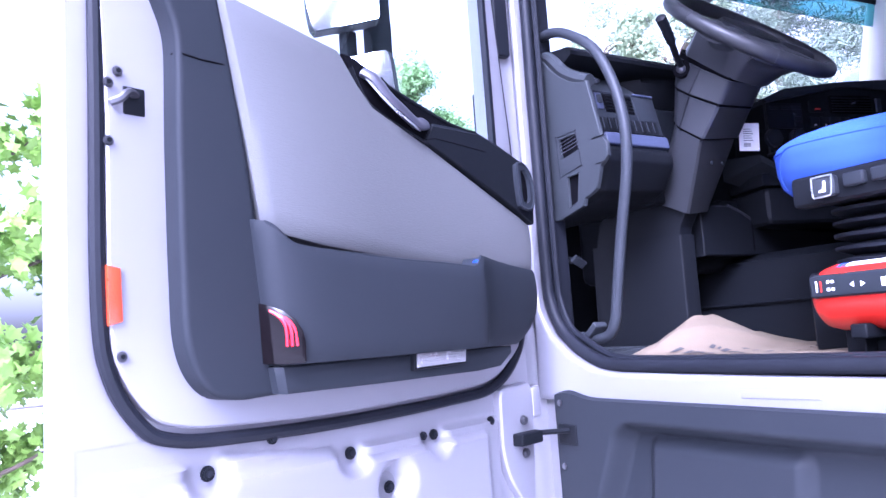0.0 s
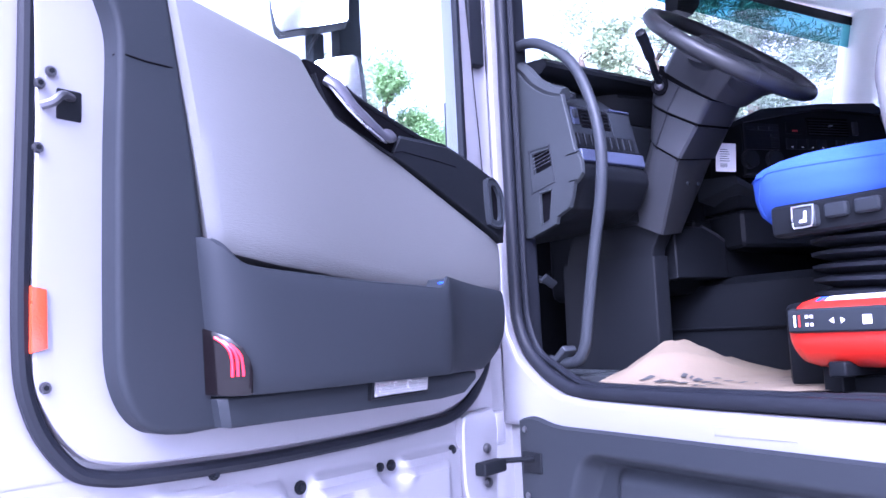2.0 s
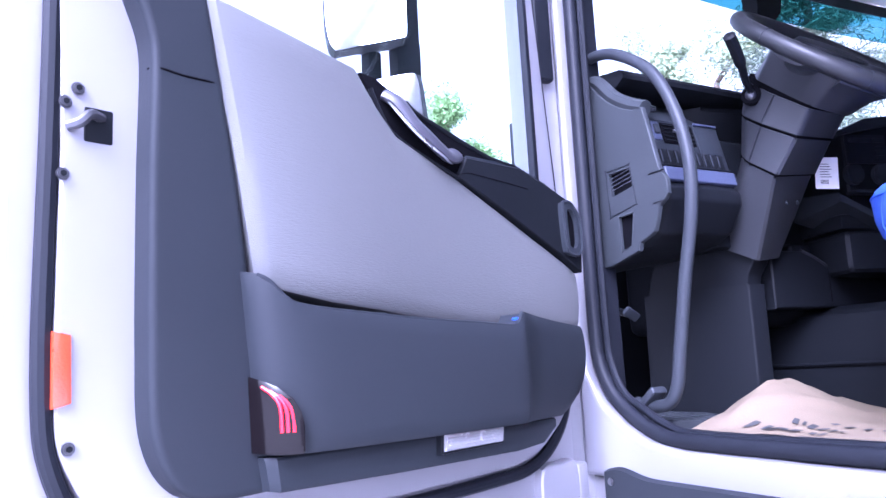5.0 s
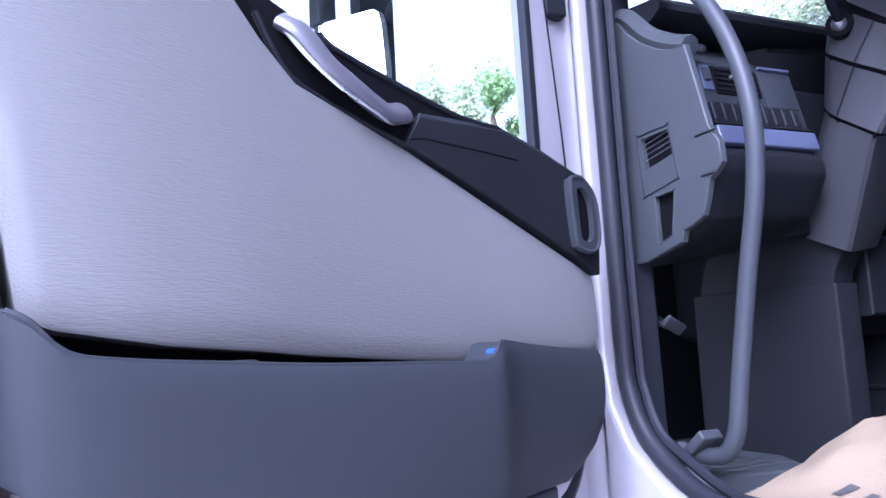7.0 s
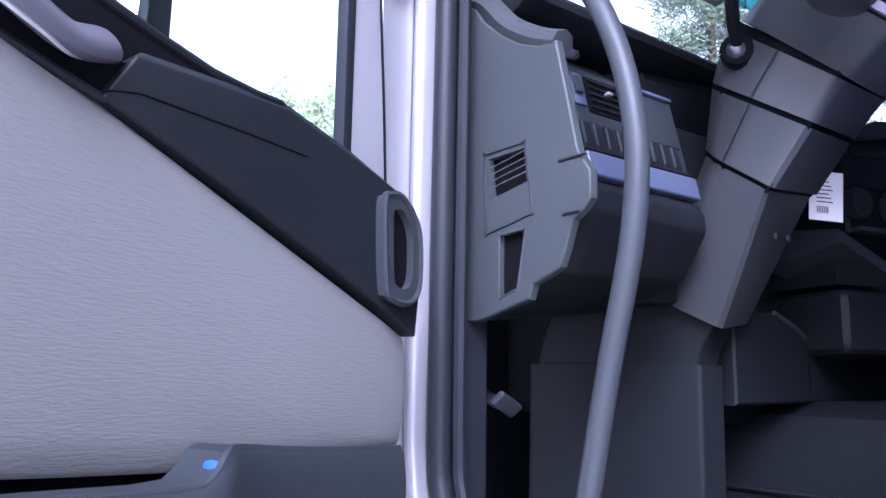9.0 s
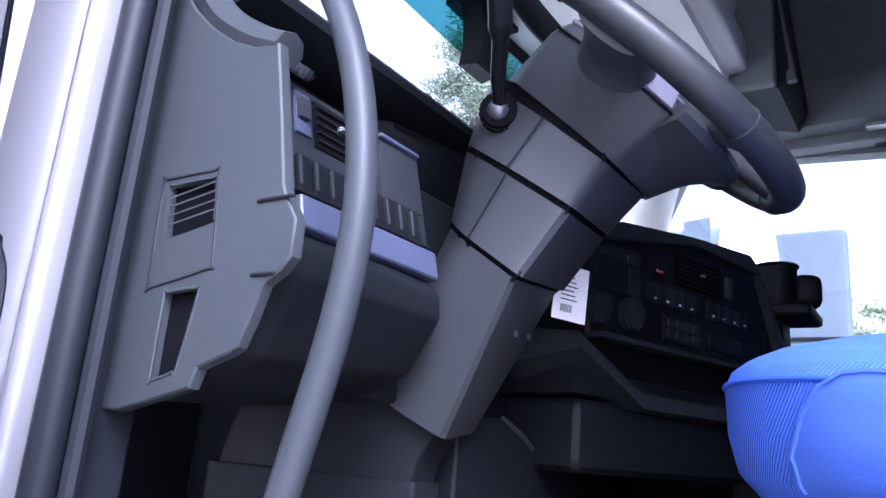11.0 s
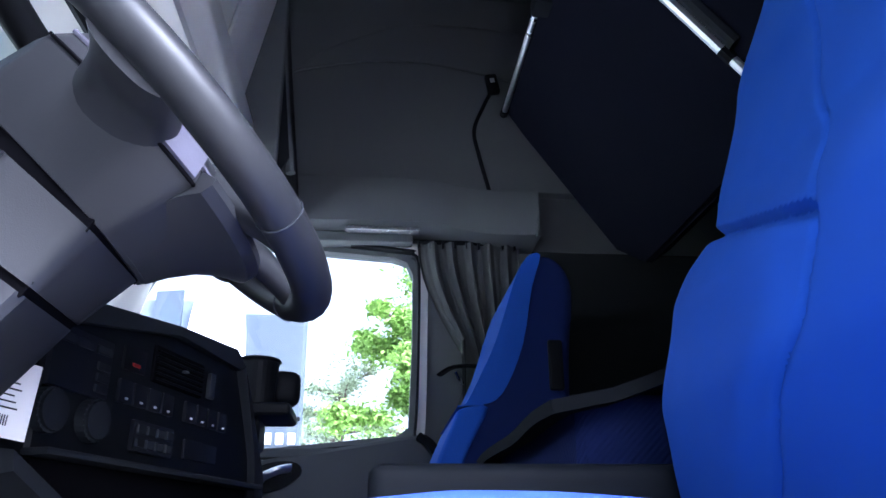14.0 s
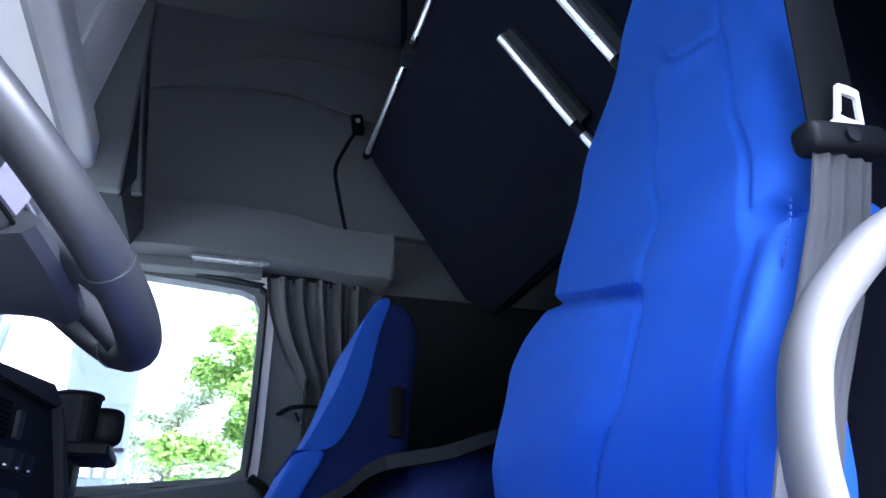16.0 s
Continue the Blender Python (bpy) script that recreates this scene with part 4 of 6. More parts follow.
for k in range(4):
    part("button", move(rbox(-0.985 + 0.012 * k, -0.978 + 0.012 * k, -0.003, 0.0, 0.003, 0.006, 0.001, 1), pose(0, -0.04, 2.056, 32)), BARGREY, dash)
part("dial", move(cyl(0.013, 0.012, None, 16, 0.003), pose(-0.955, -0.085, 2.022, 35)), BARGREY, dash)

pad_profile = [(0.44, 2.05), (0.10, 2.05), (0.07, 2.075), (0.075, 2.105), (0.11, 2.128), (0.20, 2.138), (0.44, 2.115)]
part("top_pad", prism(smooth_outline(pad_profile, 3), -0.93, 1.05, "x", 0.01, 2, True), DARKER, dash, "black soft top pad")
part("cluster_hood", loft([[(x, y + 0.03, 2.0), (x, y, 2.06), (x, y + 0.01, 2.115), (x, y + 0.05, 2.135), (x, 0.22, 2.13), (x, 0.22, 2.0)] for x, y in ((-0.79, 0.02), (-0.74, -0.03), (-0.60, -0.05), (-0.46, -0.03), (-0.40, 0.02))]), DARKER, dash)

CP = pose(-0.266, -0.205, 0, 0, 0, -16.3)


def on_panel(x0, x1, y0, y1, z0, z1, r=0.003, seg=2):
    return move(rbox(x0, x1, y0, y1, z0, z1, r, seg), CP)


centre = part("centre_panel", move(prism([(-0.16, 1.80), (-0.16, 2.005), (-0.10, 2.025), (0.10, 2.045), (0.27, 2.056), (0.31, 2.04), (0.385, 1.90), (0.40, 1.80)], 0.20, 0.0, "y", 0.012, 3), CP), DARKER, dash, "black centre panel with radio and switches")
part("panel_hood", move(prism([(-0.17, 2.005), (-0.10, 2.035), (0.10, 2.058), (0.28, 2.068), (0.32, 2.045), (0.30, 2.035), (0.10, 2.043), (-0.16, 1.995)], 0.22, -0.012, "y", 0.004), CP), DARK, dash)
part("panel_cheek", move(prism([(0.31, 2.045), (0.325, 2.03), (0.42, 1.87), (0.42, 1.76), (0.40, 1.76), (0.375, 1.90)], 0.2, -0.014, "y", 0.005), CP), DARK, dash)
tray = part("lower_tray", move(loft([[(-0.24, 0.10, 1.86), (-0.22, -0.035, 1.845), (-0.215, -0.035, 1.825), (-0.24, 0.10, 1.80)], [(-0.10, 0.06, 1.79), (-0.09, -0.045, 1.775), (-0.085, -0.045, 1.755), (-0.1, 0.06, 1.74)], [(0.40, 0.06, 1.79), (0.40, -0.045, 1.775), (0.40, -0.045, 1.755), (0.40, 0.06, 1.74)]]), CP), DARK, dash, "dark grey tray edge")
part("tray_body", on_panel(-0.2, 0.42, -0.02, 0.25, 1.66, 1.76, 0.02, 3), DARKER, dash)
part("tray_floor", on_panel(-0.2, 0.40, -0.01, 0.2, 1.765, 1.80, 0.006), DARKER, dash)
def on_fascia(x0, x1, y0, y1, z0, z1, r=0.003, seg=2):
    """A small block of the fascia, whose rows close up below the top edge."""
    return on_panel(x0, x1, y0, y1, 2.02 - 0.8 * (2.02 - z0), 2.02 - 0.8 * (2.02 - z1), r, seg)


r2 = on_fascia(0.050, 0.190, -0.004, 0.02, 1.955, 2.02, 0.004)
cv = part("centre_vent", r2, DEEP, centre)
for k in range(6):
    part("vent_slat", on_fascia(0.054, 0.186, -0.008, -0.002, 1.960 + 0.0095 * k, 1.963 + 0.0095 * k, 0.001, 1), DARKER, cv)
part("vent_knob", on_fascia(0.118, 0.128, -0.014, -0.006, 1.987, 1.991), ALU, cv)
part("vent_wheel", on_fascia(0.205, 0.222, -0.008, 0.0, 1.96, 2.01), BARGREY, centre)
part("hazard_switch", on_fascia(-0.02, 0.03, -0.005, 0.0, 1.958, 1.998), DARKER, centre)
part("hazard_mark", on_fascia(-0.002, 0.016, -0.0065, -0.004, 1.966, 1.972, 0.001, 1), RED, centre)
for row, (xa, n) in enumerate(((-0.022, 4), (0.145, 4))):
    for k in range(n):
        b = part("rocker", on_fascia(xa + 0.034 * k, xa + 0.030 + 0.034 * k, -0.006, 0.002, 1.905, 1.942, 0.003), RUBBER, centre)
        part("symbol", on_fascia(xa + 0.012 + 0.034 * k, xa + 0.019 + 0.034 * k, -0.0075, -0.005, 1.910, 1.9140, 0.001, 1), PALE, centre)
radio = part("radio", on_fascia(-0.155, -0.045, -0.006, 0.004, 1.90, 1.99, 0.003), RUBBER, centre, "black radio unit")
for k in range(3):
    part("radio_key", on_fascia(-0.15 + 0.035 * k, -0.122 + 0.035 * k, -0.009, -0.004, 1.965, 1.978, 0.001, 1), DARK, radio)
    part("radio_key", on_fascia(-0.075, -0.05, -0.009, -0.004, 1.907 + 0.017 * k, 1.919 + 0.017 * k, 0.001, 1), DARK, radio)
for x in (-0.148, -0.070):
    part("climate_dial", move(cyl(0.026, 0.02, pose(0, 0, 0, 90), 24, 0.004), CP @ pose(x, -0.008, 1.896)), DARK, centre)
keys = part("key_block", on_fascia(0.02, 0.12, -0.006, 0.004, 1.835, 1.885, 0.003), RUBBER, centre)
for a in range(4):
    for b in range(2):
        part("key", on_fascia(0.025 + 0.024 * a, 0.045 + 0.024 * a, -0.009, -0.004, 1.840 + 0.022 * b, 1.857 + 0.022 * b, 0.002, 1), DARK, keys)
part("slot", on_fascia(0.155, 0.255, -0.004, 0.02, 1.840, 1.875, 0.003), RUBBER, centre)
part("tray_lip", on_panel(-0.17, 0.375, -0.034, 0.0, 1.846, 1.854, 0.003), DARK, dash)
# flat near-black slab painted as the shade under the tray lip
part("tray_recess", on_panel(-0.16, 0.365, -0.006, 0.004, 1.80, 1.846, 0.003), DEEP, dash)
part("lower_dash", rbox(-0.60, 1.02, -0.02, 0.45, 1.55, 2.06, 0.04, 4), DARKER, dash)
knee = [(-0.64, 1.585), (-0.64, 1.72), (-0.53, 1.722), (-0.475, 1.703), (-0.435, 1.683), (-0.395, 1.668), (-0.35, 1.661), (-0.295, 1.660), (0.12, 1.660), (0.12, 1.592)]
# panel takes the darkest plastic to carry the shade under the dashboard
part("knee_panel", prism(knee, 0.2, -0.095, "y", 0.008, 3), DARKER, dash, "knee panel with a curved rim, footwell shade in its colour")
part("knee_edge", tube(smooth_path([(x, -0.093, z) for x, z in knee[2:8]], 4), 0.004, 6), COLUMN, dash)
part("knee_joint", rbox(-0.4415, -0.4385, -0.0965, -0.06, 1.60, 1.68, 0.0005, 1), DEEP, dash)
part("storage_net", rbox(-0.50, -0.05, -0.045, 0.0, 1.60, 1.75, 0.015, 3), DARKER, dash)
part("panel_post", rbox(-0.115, -0.085, -0.072, 0.0, 1.60, 1.755, 0.008, 3), DARK, dash)
part("pivot", cyl(0.012, 0.03, pose(-0.14, -0.06, 1.752, 0, 90), 14, 0.003), DARK, dash)

tunnel = thing("engine_tunnel", "black carpeted engine tunnel between the seats", "engine tunnel", kind="structure")
part("hump", prism([(-0.50, 1.336), (-0.497, 1.44), (-0.49, 1.52), (-0.465, 1.568), (-0.42, 1.590), (0.35, 1.590), (0.35, 1.336)], 0.42, -0.44, "y", 0.05, 4), DARKER, tunnel)
part("tunnel_seam", tube([(-0.498, 0.3, 1.452), (-0.499, -0.1, 1.455), (-0.499, -0.40, 1.458)], 0.005, 6), DARKER, tunnel)

mount = thing("device_mount", "black cup-shaped holder fixed to the dashboard end", "holder")
CUP = (0.205, -0.30)
part("cup", cyl(0.037, 0.088, pose(CUP[0], CUP[1], 2.05), 28, 0.004, 0.040), DARKER, mount)
part("rim", tube([(CUP[0] + 0.040 * math.cos(a), CUP[1] + 0.040 * math.sin(a), 2.094) for a in [2 * math.pi * k / 24 for k in range(24)]], 0.004, 6, True), DARKER, mount)
part("clamp", move(rbox(-0.032, 0.032, -0.028, 0.03, -0.036, 0.034, 0.025, 6), pose(CUP[0] + 0.03, CUP[1] - 0.050, 2.046, 0, 0, 20)), DARKER, mount)
part("shelf", rbox(CUP[0] - 0.085, CUP[0] + 0.07, CUP[1] - 0.075, CUP[1] + 0.06, 1.978, 2.003, 0.012, 3), DARKER, mount)
part("foot", rbox(CUP[0] - 0.06, CUP[0] + 0.03, CUP[1] - 0.02, CUP[1] + 0.06, 1.92, 1.980, 0.015, 3), DARKER, mount)

# ---- steering ----
column = thing("steering_column", "black plastic steering column shroud with a stalk", "steering column")
CL = pose(-0.70, -0.20, 1.885, 24)


def column_ring(*pts):
    return [CL @ Vector(p) for p in pts]


# rings of the shroud: its left face lies between the third and fourth corner, the driver's face follows
SB = ((-0.010, 0.11), (-0.056, 0.066), (-0.060, 0.034), (-0.034, -0.024), (0.066, 0.002), (0.095, 0.05), (0.09, 0.11))
S0 = ((-0.030, 0.09), (-0.064, 0.046), (-0.076, 0.022), (-0.078, -0.050), (0.095, -0.006), (0.125, 0.05), (0.115, 0.09))
S1 = ((-0.035, 0.09), (-0.068, 0.049), (-0.081, 0.022), (-0.080, -0.056), (0.100, -0.012), (0.135, 0.05), (0.125, 0.09))
S2 = ((-0.036, 0.11), (-0.074, 0.064), (-0.088, 0.007), (-0.063, -0.066), (0.085, -0.040), (0.145, 0.05), (0.135, 0.11))
S3 = ((-0.038, 0.11), (-0.077, 0.068), (-0.091, 0.006), (-0.065, -0.070), (0.088, -0.042), (0.148, 0.05), (0.138, 0.11))
TOP = ((-0.040, 0.115), (-0.078, 0.080), (-0.084, -0.004), (-0.057, -0.075), (0.050, -0.083), (0.135, 0.02), (0.130, 0.115))


def sloped(ring, z, slope):
    return column_ring(*[(x, y, z + slope * y) for x, y in ring])


part("lower_shroud", bevel_long(loft([sloped(SB, -0.205, 0.1), sloped(S0, -0.012, 0.2)]), 0.015), COLUMN, column)
part("middle_shroud", bevel_long(loft([sloped(S1, -0.006, 0.2), sloped(S2, 0.073, 0.18)]), 0.015), COLUMN, column)
part("upper_shroud", bevel_long(loft([sloped(S3, 0.080, 0.18), sloped(TOP, 0.143, 0.27)]), 0.015), COLUMN, column)
part("seam_line", loft([sloped([(x * 0.97, y * 0.97 + 0.002) for x, y in S0], -0.016, 0.2), sloped([(x * 0.97, y * 0.97 + 0.002) for x, y in S1], -0.002, 0.2)]), DEEP, column)
part("seam_line", loft([sloped([(x * 0.97, y * 0.97 + 0.002) for x, y in S2], 0.070, 0.18), sloped([(x * 0.97, y * 0.97 + 0.002) for x, y in S3], 0.084, 0.18)]), DEEP, column)
part("rim_gap", loft([sloped([(x * 0.96, y * 0.96) for x, y in TOP], 0.140, 0.27), sloped([(x * 0.96, y * 0.96) for x, y in TOP], 0.156, 0.27)]), DEEP, column)
# fine joint between the left face and the nose of the shroud
for ra, za, ka, rb, zb, kb in ((S1, -0.006, 0.2, S2, 0.073, 0.18), (S3, 0.080, 0.18, TOP, 0.143, 0.27)):
    part("face_joint", tube([sloped(ra, za, ka)[2] + Vector((-0.0006, 0, 0)), sloped(rb, zb, kb)[2] + Vector((-0.0006, 0, 0))], 0.0012, 5), RUBBER, column)
for p in ((-0.006, -0.036, -0.074), (0.050, -0.021, -0.074), (0.0, -0.042, 0.030)):
    part("screw_cap", cyl(0.005, 0.004, Matrix.Translation(CL @ Vector(p)) @ pose(0, 0, 0, 90, 0, 14), 12), DARK, column)
socket = column_ring((-0.083, 0.050, 0.136))[0]
part("stalk_boot", cyl(0.023, 0.018, Matrix.Translation(socket) @ pose(0, 0, 0, 24, -96, 0), 24, 0.004), DEEP, column)
part("stalk_ball", loft([[socket + Vector((-0.004, 0, 0)) + 0.013 * Vector((-math.cos(b), math.sin(b) * math.cos(a), math.sin(b) * math.sin(a))) for a in [2 * math.pi * k / 16 for k in range(16)]] for b in (0.05, 0.4, 0.8, 1.2, 1.57)]), STEEL, column)
part("stalk", tube(smooth_path([socket, socket + Vector((-0.035, -0.016, 0.018)), socket + Vector((-0.08, -0.042, 0.045)), socket + Vector((-0.115, -0.058, 0.072)), socket + Vector((-0.135, -0.066, 0.085))], 5), 0.0105, 10, taper=[0.7, 0.8, 1.15, 1.2, 0.7]), DARKER, column, "black control stalk")
BASE = ((-0.66, 0.30), (-0.775, 0.18), (-0.770, 0.05), (-0.728, -0.100), (-0.682, -0.104), (-0.655, -0.05), (-0.65, 0.30))
part("base_cover", bevel_long(loft([[(x - 0.014 * (1.64 - z), y, z) for x, y in BASE] for z in (1.336, 1.45, 1.56, 1.640)]), 0.024), DARKER, column, "dark lower column cover")
part("base_neck", bevel_long(loft([[(-0.70 + (x + 0.70) * f, 0.02 + (y - 0.02) * f - g, z) for x, y in BASE] for f, g, z in ((0.93, 0.0, 1.636), (0.93, 0.006, 1.66), (0.97, 0.03, 1.70), (0.9, 0.04, 1.73))]), 0.020), DARKER, column)
foot = thing("pedal", "dark pedal below the dashboard", "pedal")
part("pad", move(rbox(-0.022, 0.022, -0.005, 0.005, -0.011, 0.011, 0.005), pose(-0.975, 0.01, 1.586, 40, 25, 10)), DARK, foot)
part("lever", tube([(-0.985, 0.01, 1.586), (-0.975, 0.12, 1.62), (-0.975, 0.30, 1.64)], 0.008, 8), DARKER, foot)

WH = Matrix.Translation((-0.6803, -0.325, 2.0879)) @ pose(0, 0, 0, 42.7, 0, 3)
RIM = 0.198
wheel = thing("steering_wheel", "black leather-rimmed truck steering wheel", "steering wheel", WH)


def wheel_arc(r, a0, a1, n, z=0.0):
    return [(r * math.cos(radians(a0 + (a1 - a0) * k / n)), r * math.sin(radians(a0 + (a1 - a0) * k / n)), z) for k in range(n + 1)]


part("rim", tube(wheel_arc(RIM, 0, 354.4, 63), 0.0172, 16, True, up=(0, 0, 1)), LEATHER, wheel, "black leather rim")
for a in (-122, -58, 178, 2):
    c = Vector((RIM * math.cos(radians(a)), RIM * math.sin(radians(a)), 0))
    t = Vector((-math.sin(radians(a)), math.cos(radians(a)), 0))
    part("stitch", tube([c + 0.0178 * (math.cos(b) * c.normalized() + math.sin(b) * Vector((0, 0, 1))) for b in [2 * math.pi * k / 16 for k in range(16)]], 0.0009, 4, True), BARGREY, wheel)
SKIRT = ((-0.108, 0.050), (-0.100, 0.0), (-0.087, -0.050), (-0.066, -0.078), (-0.015, -0.090), (0.03, -0.087), (0.078, -0.065), (0.10, -0.02), (0.105, 0.05), (0.07, 0.09), (0.0, 0.10), (-0.07, 0.09))
CROWN = ((-0.125, 0.040), (-0.124, -0.015), (-0.115, -0.062), (-0.088, -0.100), (-0.03, -0.125), (0.03, -0.125), (0.088, -0.100), (0.115, -0.062), (0.124, -0.015), (0.10, 0.05), (0.0, 0.085), (-0.09, 0.07))
hub_bm = loft([[(x, y, -0.091) for x, y in SKIRT], [(x, y, -0.024) for x, y in CROWN], [(x * 0.87, y * 0.87, 0.002) for x, y in CROWN], [(x * 0.5, y * 0.5, 0.012) for x, y in CROWN]])
part("hub", bevel_long(hub_bm, 0.006), COLUMN, wheel, "black hub housing")
part("hub_foot", loft([[(x * 0.80, y * 0.80, z) for x, y in SKIRT] for z in (-0.120, -0.089)]), DEEP, wheel)
for a, b in ((0, 1), (1, 2), (2, 3), (3, 4)):
    part("hub_joint", tube([Vector((*CROWN[a], -0.0235)), Vector((*CROWN[b], -0.0235))], 0.0016, 6), DEEP, wheel)
# windscreen light on the hub's top edge, painted as a pale strip
part("hub_edge", tube([Vector((x * 0.93, y * 0.93, -0.008)) for x, y in CROWN[:5]], 0.0022, 6), INLAY, wheel, "painted highlight along the hub edge")
part("horn_pad", loft([[(r * math.cos(a), r * 0.85 * math.sin(a), z) for a in [2 * math.pi * j / 28 for j in range(28)]] for r, z in ((0.09, -0.02), (0.092, 0.0), (0.08, 0.014), (0.04, 0.018))]), DARKER, wheel)


def spoke(a, w0, w1, low0, low1, r0=0.075, r1=0.196):
    """An arm from the hub to the rim that flares downwards and sideways where it meets the hub."""
    rings = []
    for k in range(19):
        u = k / 18
        r, w, low = r0 + (r1 - r0) * u, w1 + (w0 - w1) * (1 - u) ** 3, max(-0.072, low1 + (low0 - low1) * (1 - u) ** 4)
        top = 0.010
        ring = []
        for j in range(28):
            b = 2 * math.pi * j / 28
            c, q = math.cos(b), math.sin(b)
            ring.append(Vector((r, w * math.copysign(abs(c) ** 0.8, c), (top + low) / 2 + (top - low) / 2 * math.copysign(abs(q) ** 0.8, q))))
        rings.append(ring)
    return move(loft(rings), pose(0, 0, 0, 0, 0, a))


for a, w0, w1, low0, low1 in ((-164, 0.048, 0.038, -0.14, -0.024), (-16, 0.048, 0.038, -0.14, -0.024), (-112, 0.040, 0.018, -0.11, -0.013), (-68, 0.040, 0.018, -0.11, -0.013)):
    part("spoke", spoke(a, w0, w1, low0, low1), COLUMN, wheel)
part("spoke_web", loft([wheel_arc(r, -130, -50, 20, z) + wheel_arc(0.06, -50, -130, 8, z) for r, z in ((0.094, -0.088), (0.103, -0.070), (0.115, -0.052), (0.131, -0.036), (0.148, -0.026), (0.150, -0.016), (0.146, -0.010))]), COLUMN, wheel)
for side in (1, -1):
    ca, cb = Vector((side * -0.1140, -0.0640, -0.0215)), Vector((side * -0.0895, -0.0985, -0.0215))
    ua, ub = Vector((side * -0.1140 * 0.885, -0.0640 * 0.885, -0.001)), Vector((side * -0.0895 * 0.885, -0.0985 * 0.885, -0.001))
    off = (ub - ca).cross(cb - ua).normalized() * 0.003
    off = off if off.dot(ca) > 0 else -off
    part("spoke_inlay", loft([[ca, cb, ub, ua], [p + off for p in (ca, cb, ub, ua)]]), INLAY, wheel, "pale lilac-grey inlay")

tagc = thing("paper_tag", "white printed paper tag hanging from the column", "tag")
TG = pose(-0.524, -0.180, 1.888, 0, 4, -32)
part("card", move(rbox(-0.026, 0.026, -0.0006, 0.0006, -0.037, 0.037, 0.0005, 1), TG), WHITE, tagc)
for k in range(6):
    part("print_line", move(rbox(-0.015, 0.004 + 0.003 * (k % 3), -0.0012, -0.0007, 0.020 - 0.006 * k, 0.0215 - 0.006 * k, 0.0001, 1), TG), INK, tagc)
for k in range(7):
    part("code_bar", move(rbox(-0.014 + 0.0026 * k, -0.0128 + 0.0026 * k, -0.0012, -0.0007, -0.026, -0.016, 0.0001, 1), TG), INK, tagc)
part("string", tube([(-0.545, -0.175, 1.92), (-0.555, -0.15, 1.955)], 0.0008, 5), WHITE, tagc)

# ---- grab handle ----
gp = smooth_path([(-1.03, 0.05, 2.16), (-1.03, -0.02, 2.157), (-1.03, -0.085, 2.130), (-1.03, -0.17, 2.062), (-1.03, -0.222, 1.965), (-1.03, -0.245, 1.86), (-1.03, -0.238, 1.76), (-1.03, -0.205, 1.63), (-1.03, -0.175, 1.50), (-1.03, -0.160, 1.435), (-1.03, -0.135, 1.402), (-1.03, -0.09, 1.396), (-1.035, -0.05, 1.402)], 6)
grab = thing("grab_handle", "grey tubular entry grab handle beside the dashboard", "grab handle")
part("bar", tube(gp, 0.0124, 16), BARGREY, grab)
part("foot", move(rbox(-0.008, 0.03, -0.05, 0.05, -0.01, 0.006, 0.005), pose(-1.045, -0.075, 1.40, -38)), BARGREY, grab)
part("upper_foot", cyl(0.022, 0.02, pose(-1.03, 0.045, 2.16, 90), 16, 0.004), BARGREY, grab)


# ---- seats ----
def superring(cx, cy, z, hx, hy, n=40, p=2.6):
    out = []
    for k in range(n):
        a = 2 * math.pi * k / n
        c, s = math.cos(a), math.sin(a)
        q = (abs(c) ** p + abs(s) ** p) ** (-1 / p)
        out.append((cx + hx * q * c, cy + hy * q * s, z + 0.04 * (hy * q * s)))
    return out


def lerp_table(table, z):
    if z <= table[0][0]:
        return table[0][1]
    for (a, u), (b, v) in zip(table, table[1:]):
        if z <= b:
            t = step01(z, a, b) * 0.5 + 0.5 * (z - a) / (b - a)
            return u + (v - u) * t
    return table[-1][1]


SEAM_L = [(1.74, 0.060), (1.83, 0.020), (1.864, 0.006), (1.93, -0.050), (2.012, -0.066), (2.084, -0.041), (2.203, -0.005), (2.375, 0.036), (2.43, 0.045)]
SEAM_R = [(1.74, -0.130), (1.833, -0.160), (1.899, -0.188), (1.954, -0.206), (2.0, -0.220), (2.026, -0.213), (2.184, -0.147), (2.339, -0.104), (2.50, -0.070)]
SEAM_S = [(1.74, -0.185), (1.828, -0.209), (1.888, -0.236), (1.942, -0.252), (2.023, -0.268), (2.056, -0.262), (2.164, -0.222), (2.271, -0.197), (2.55, -0.12)]


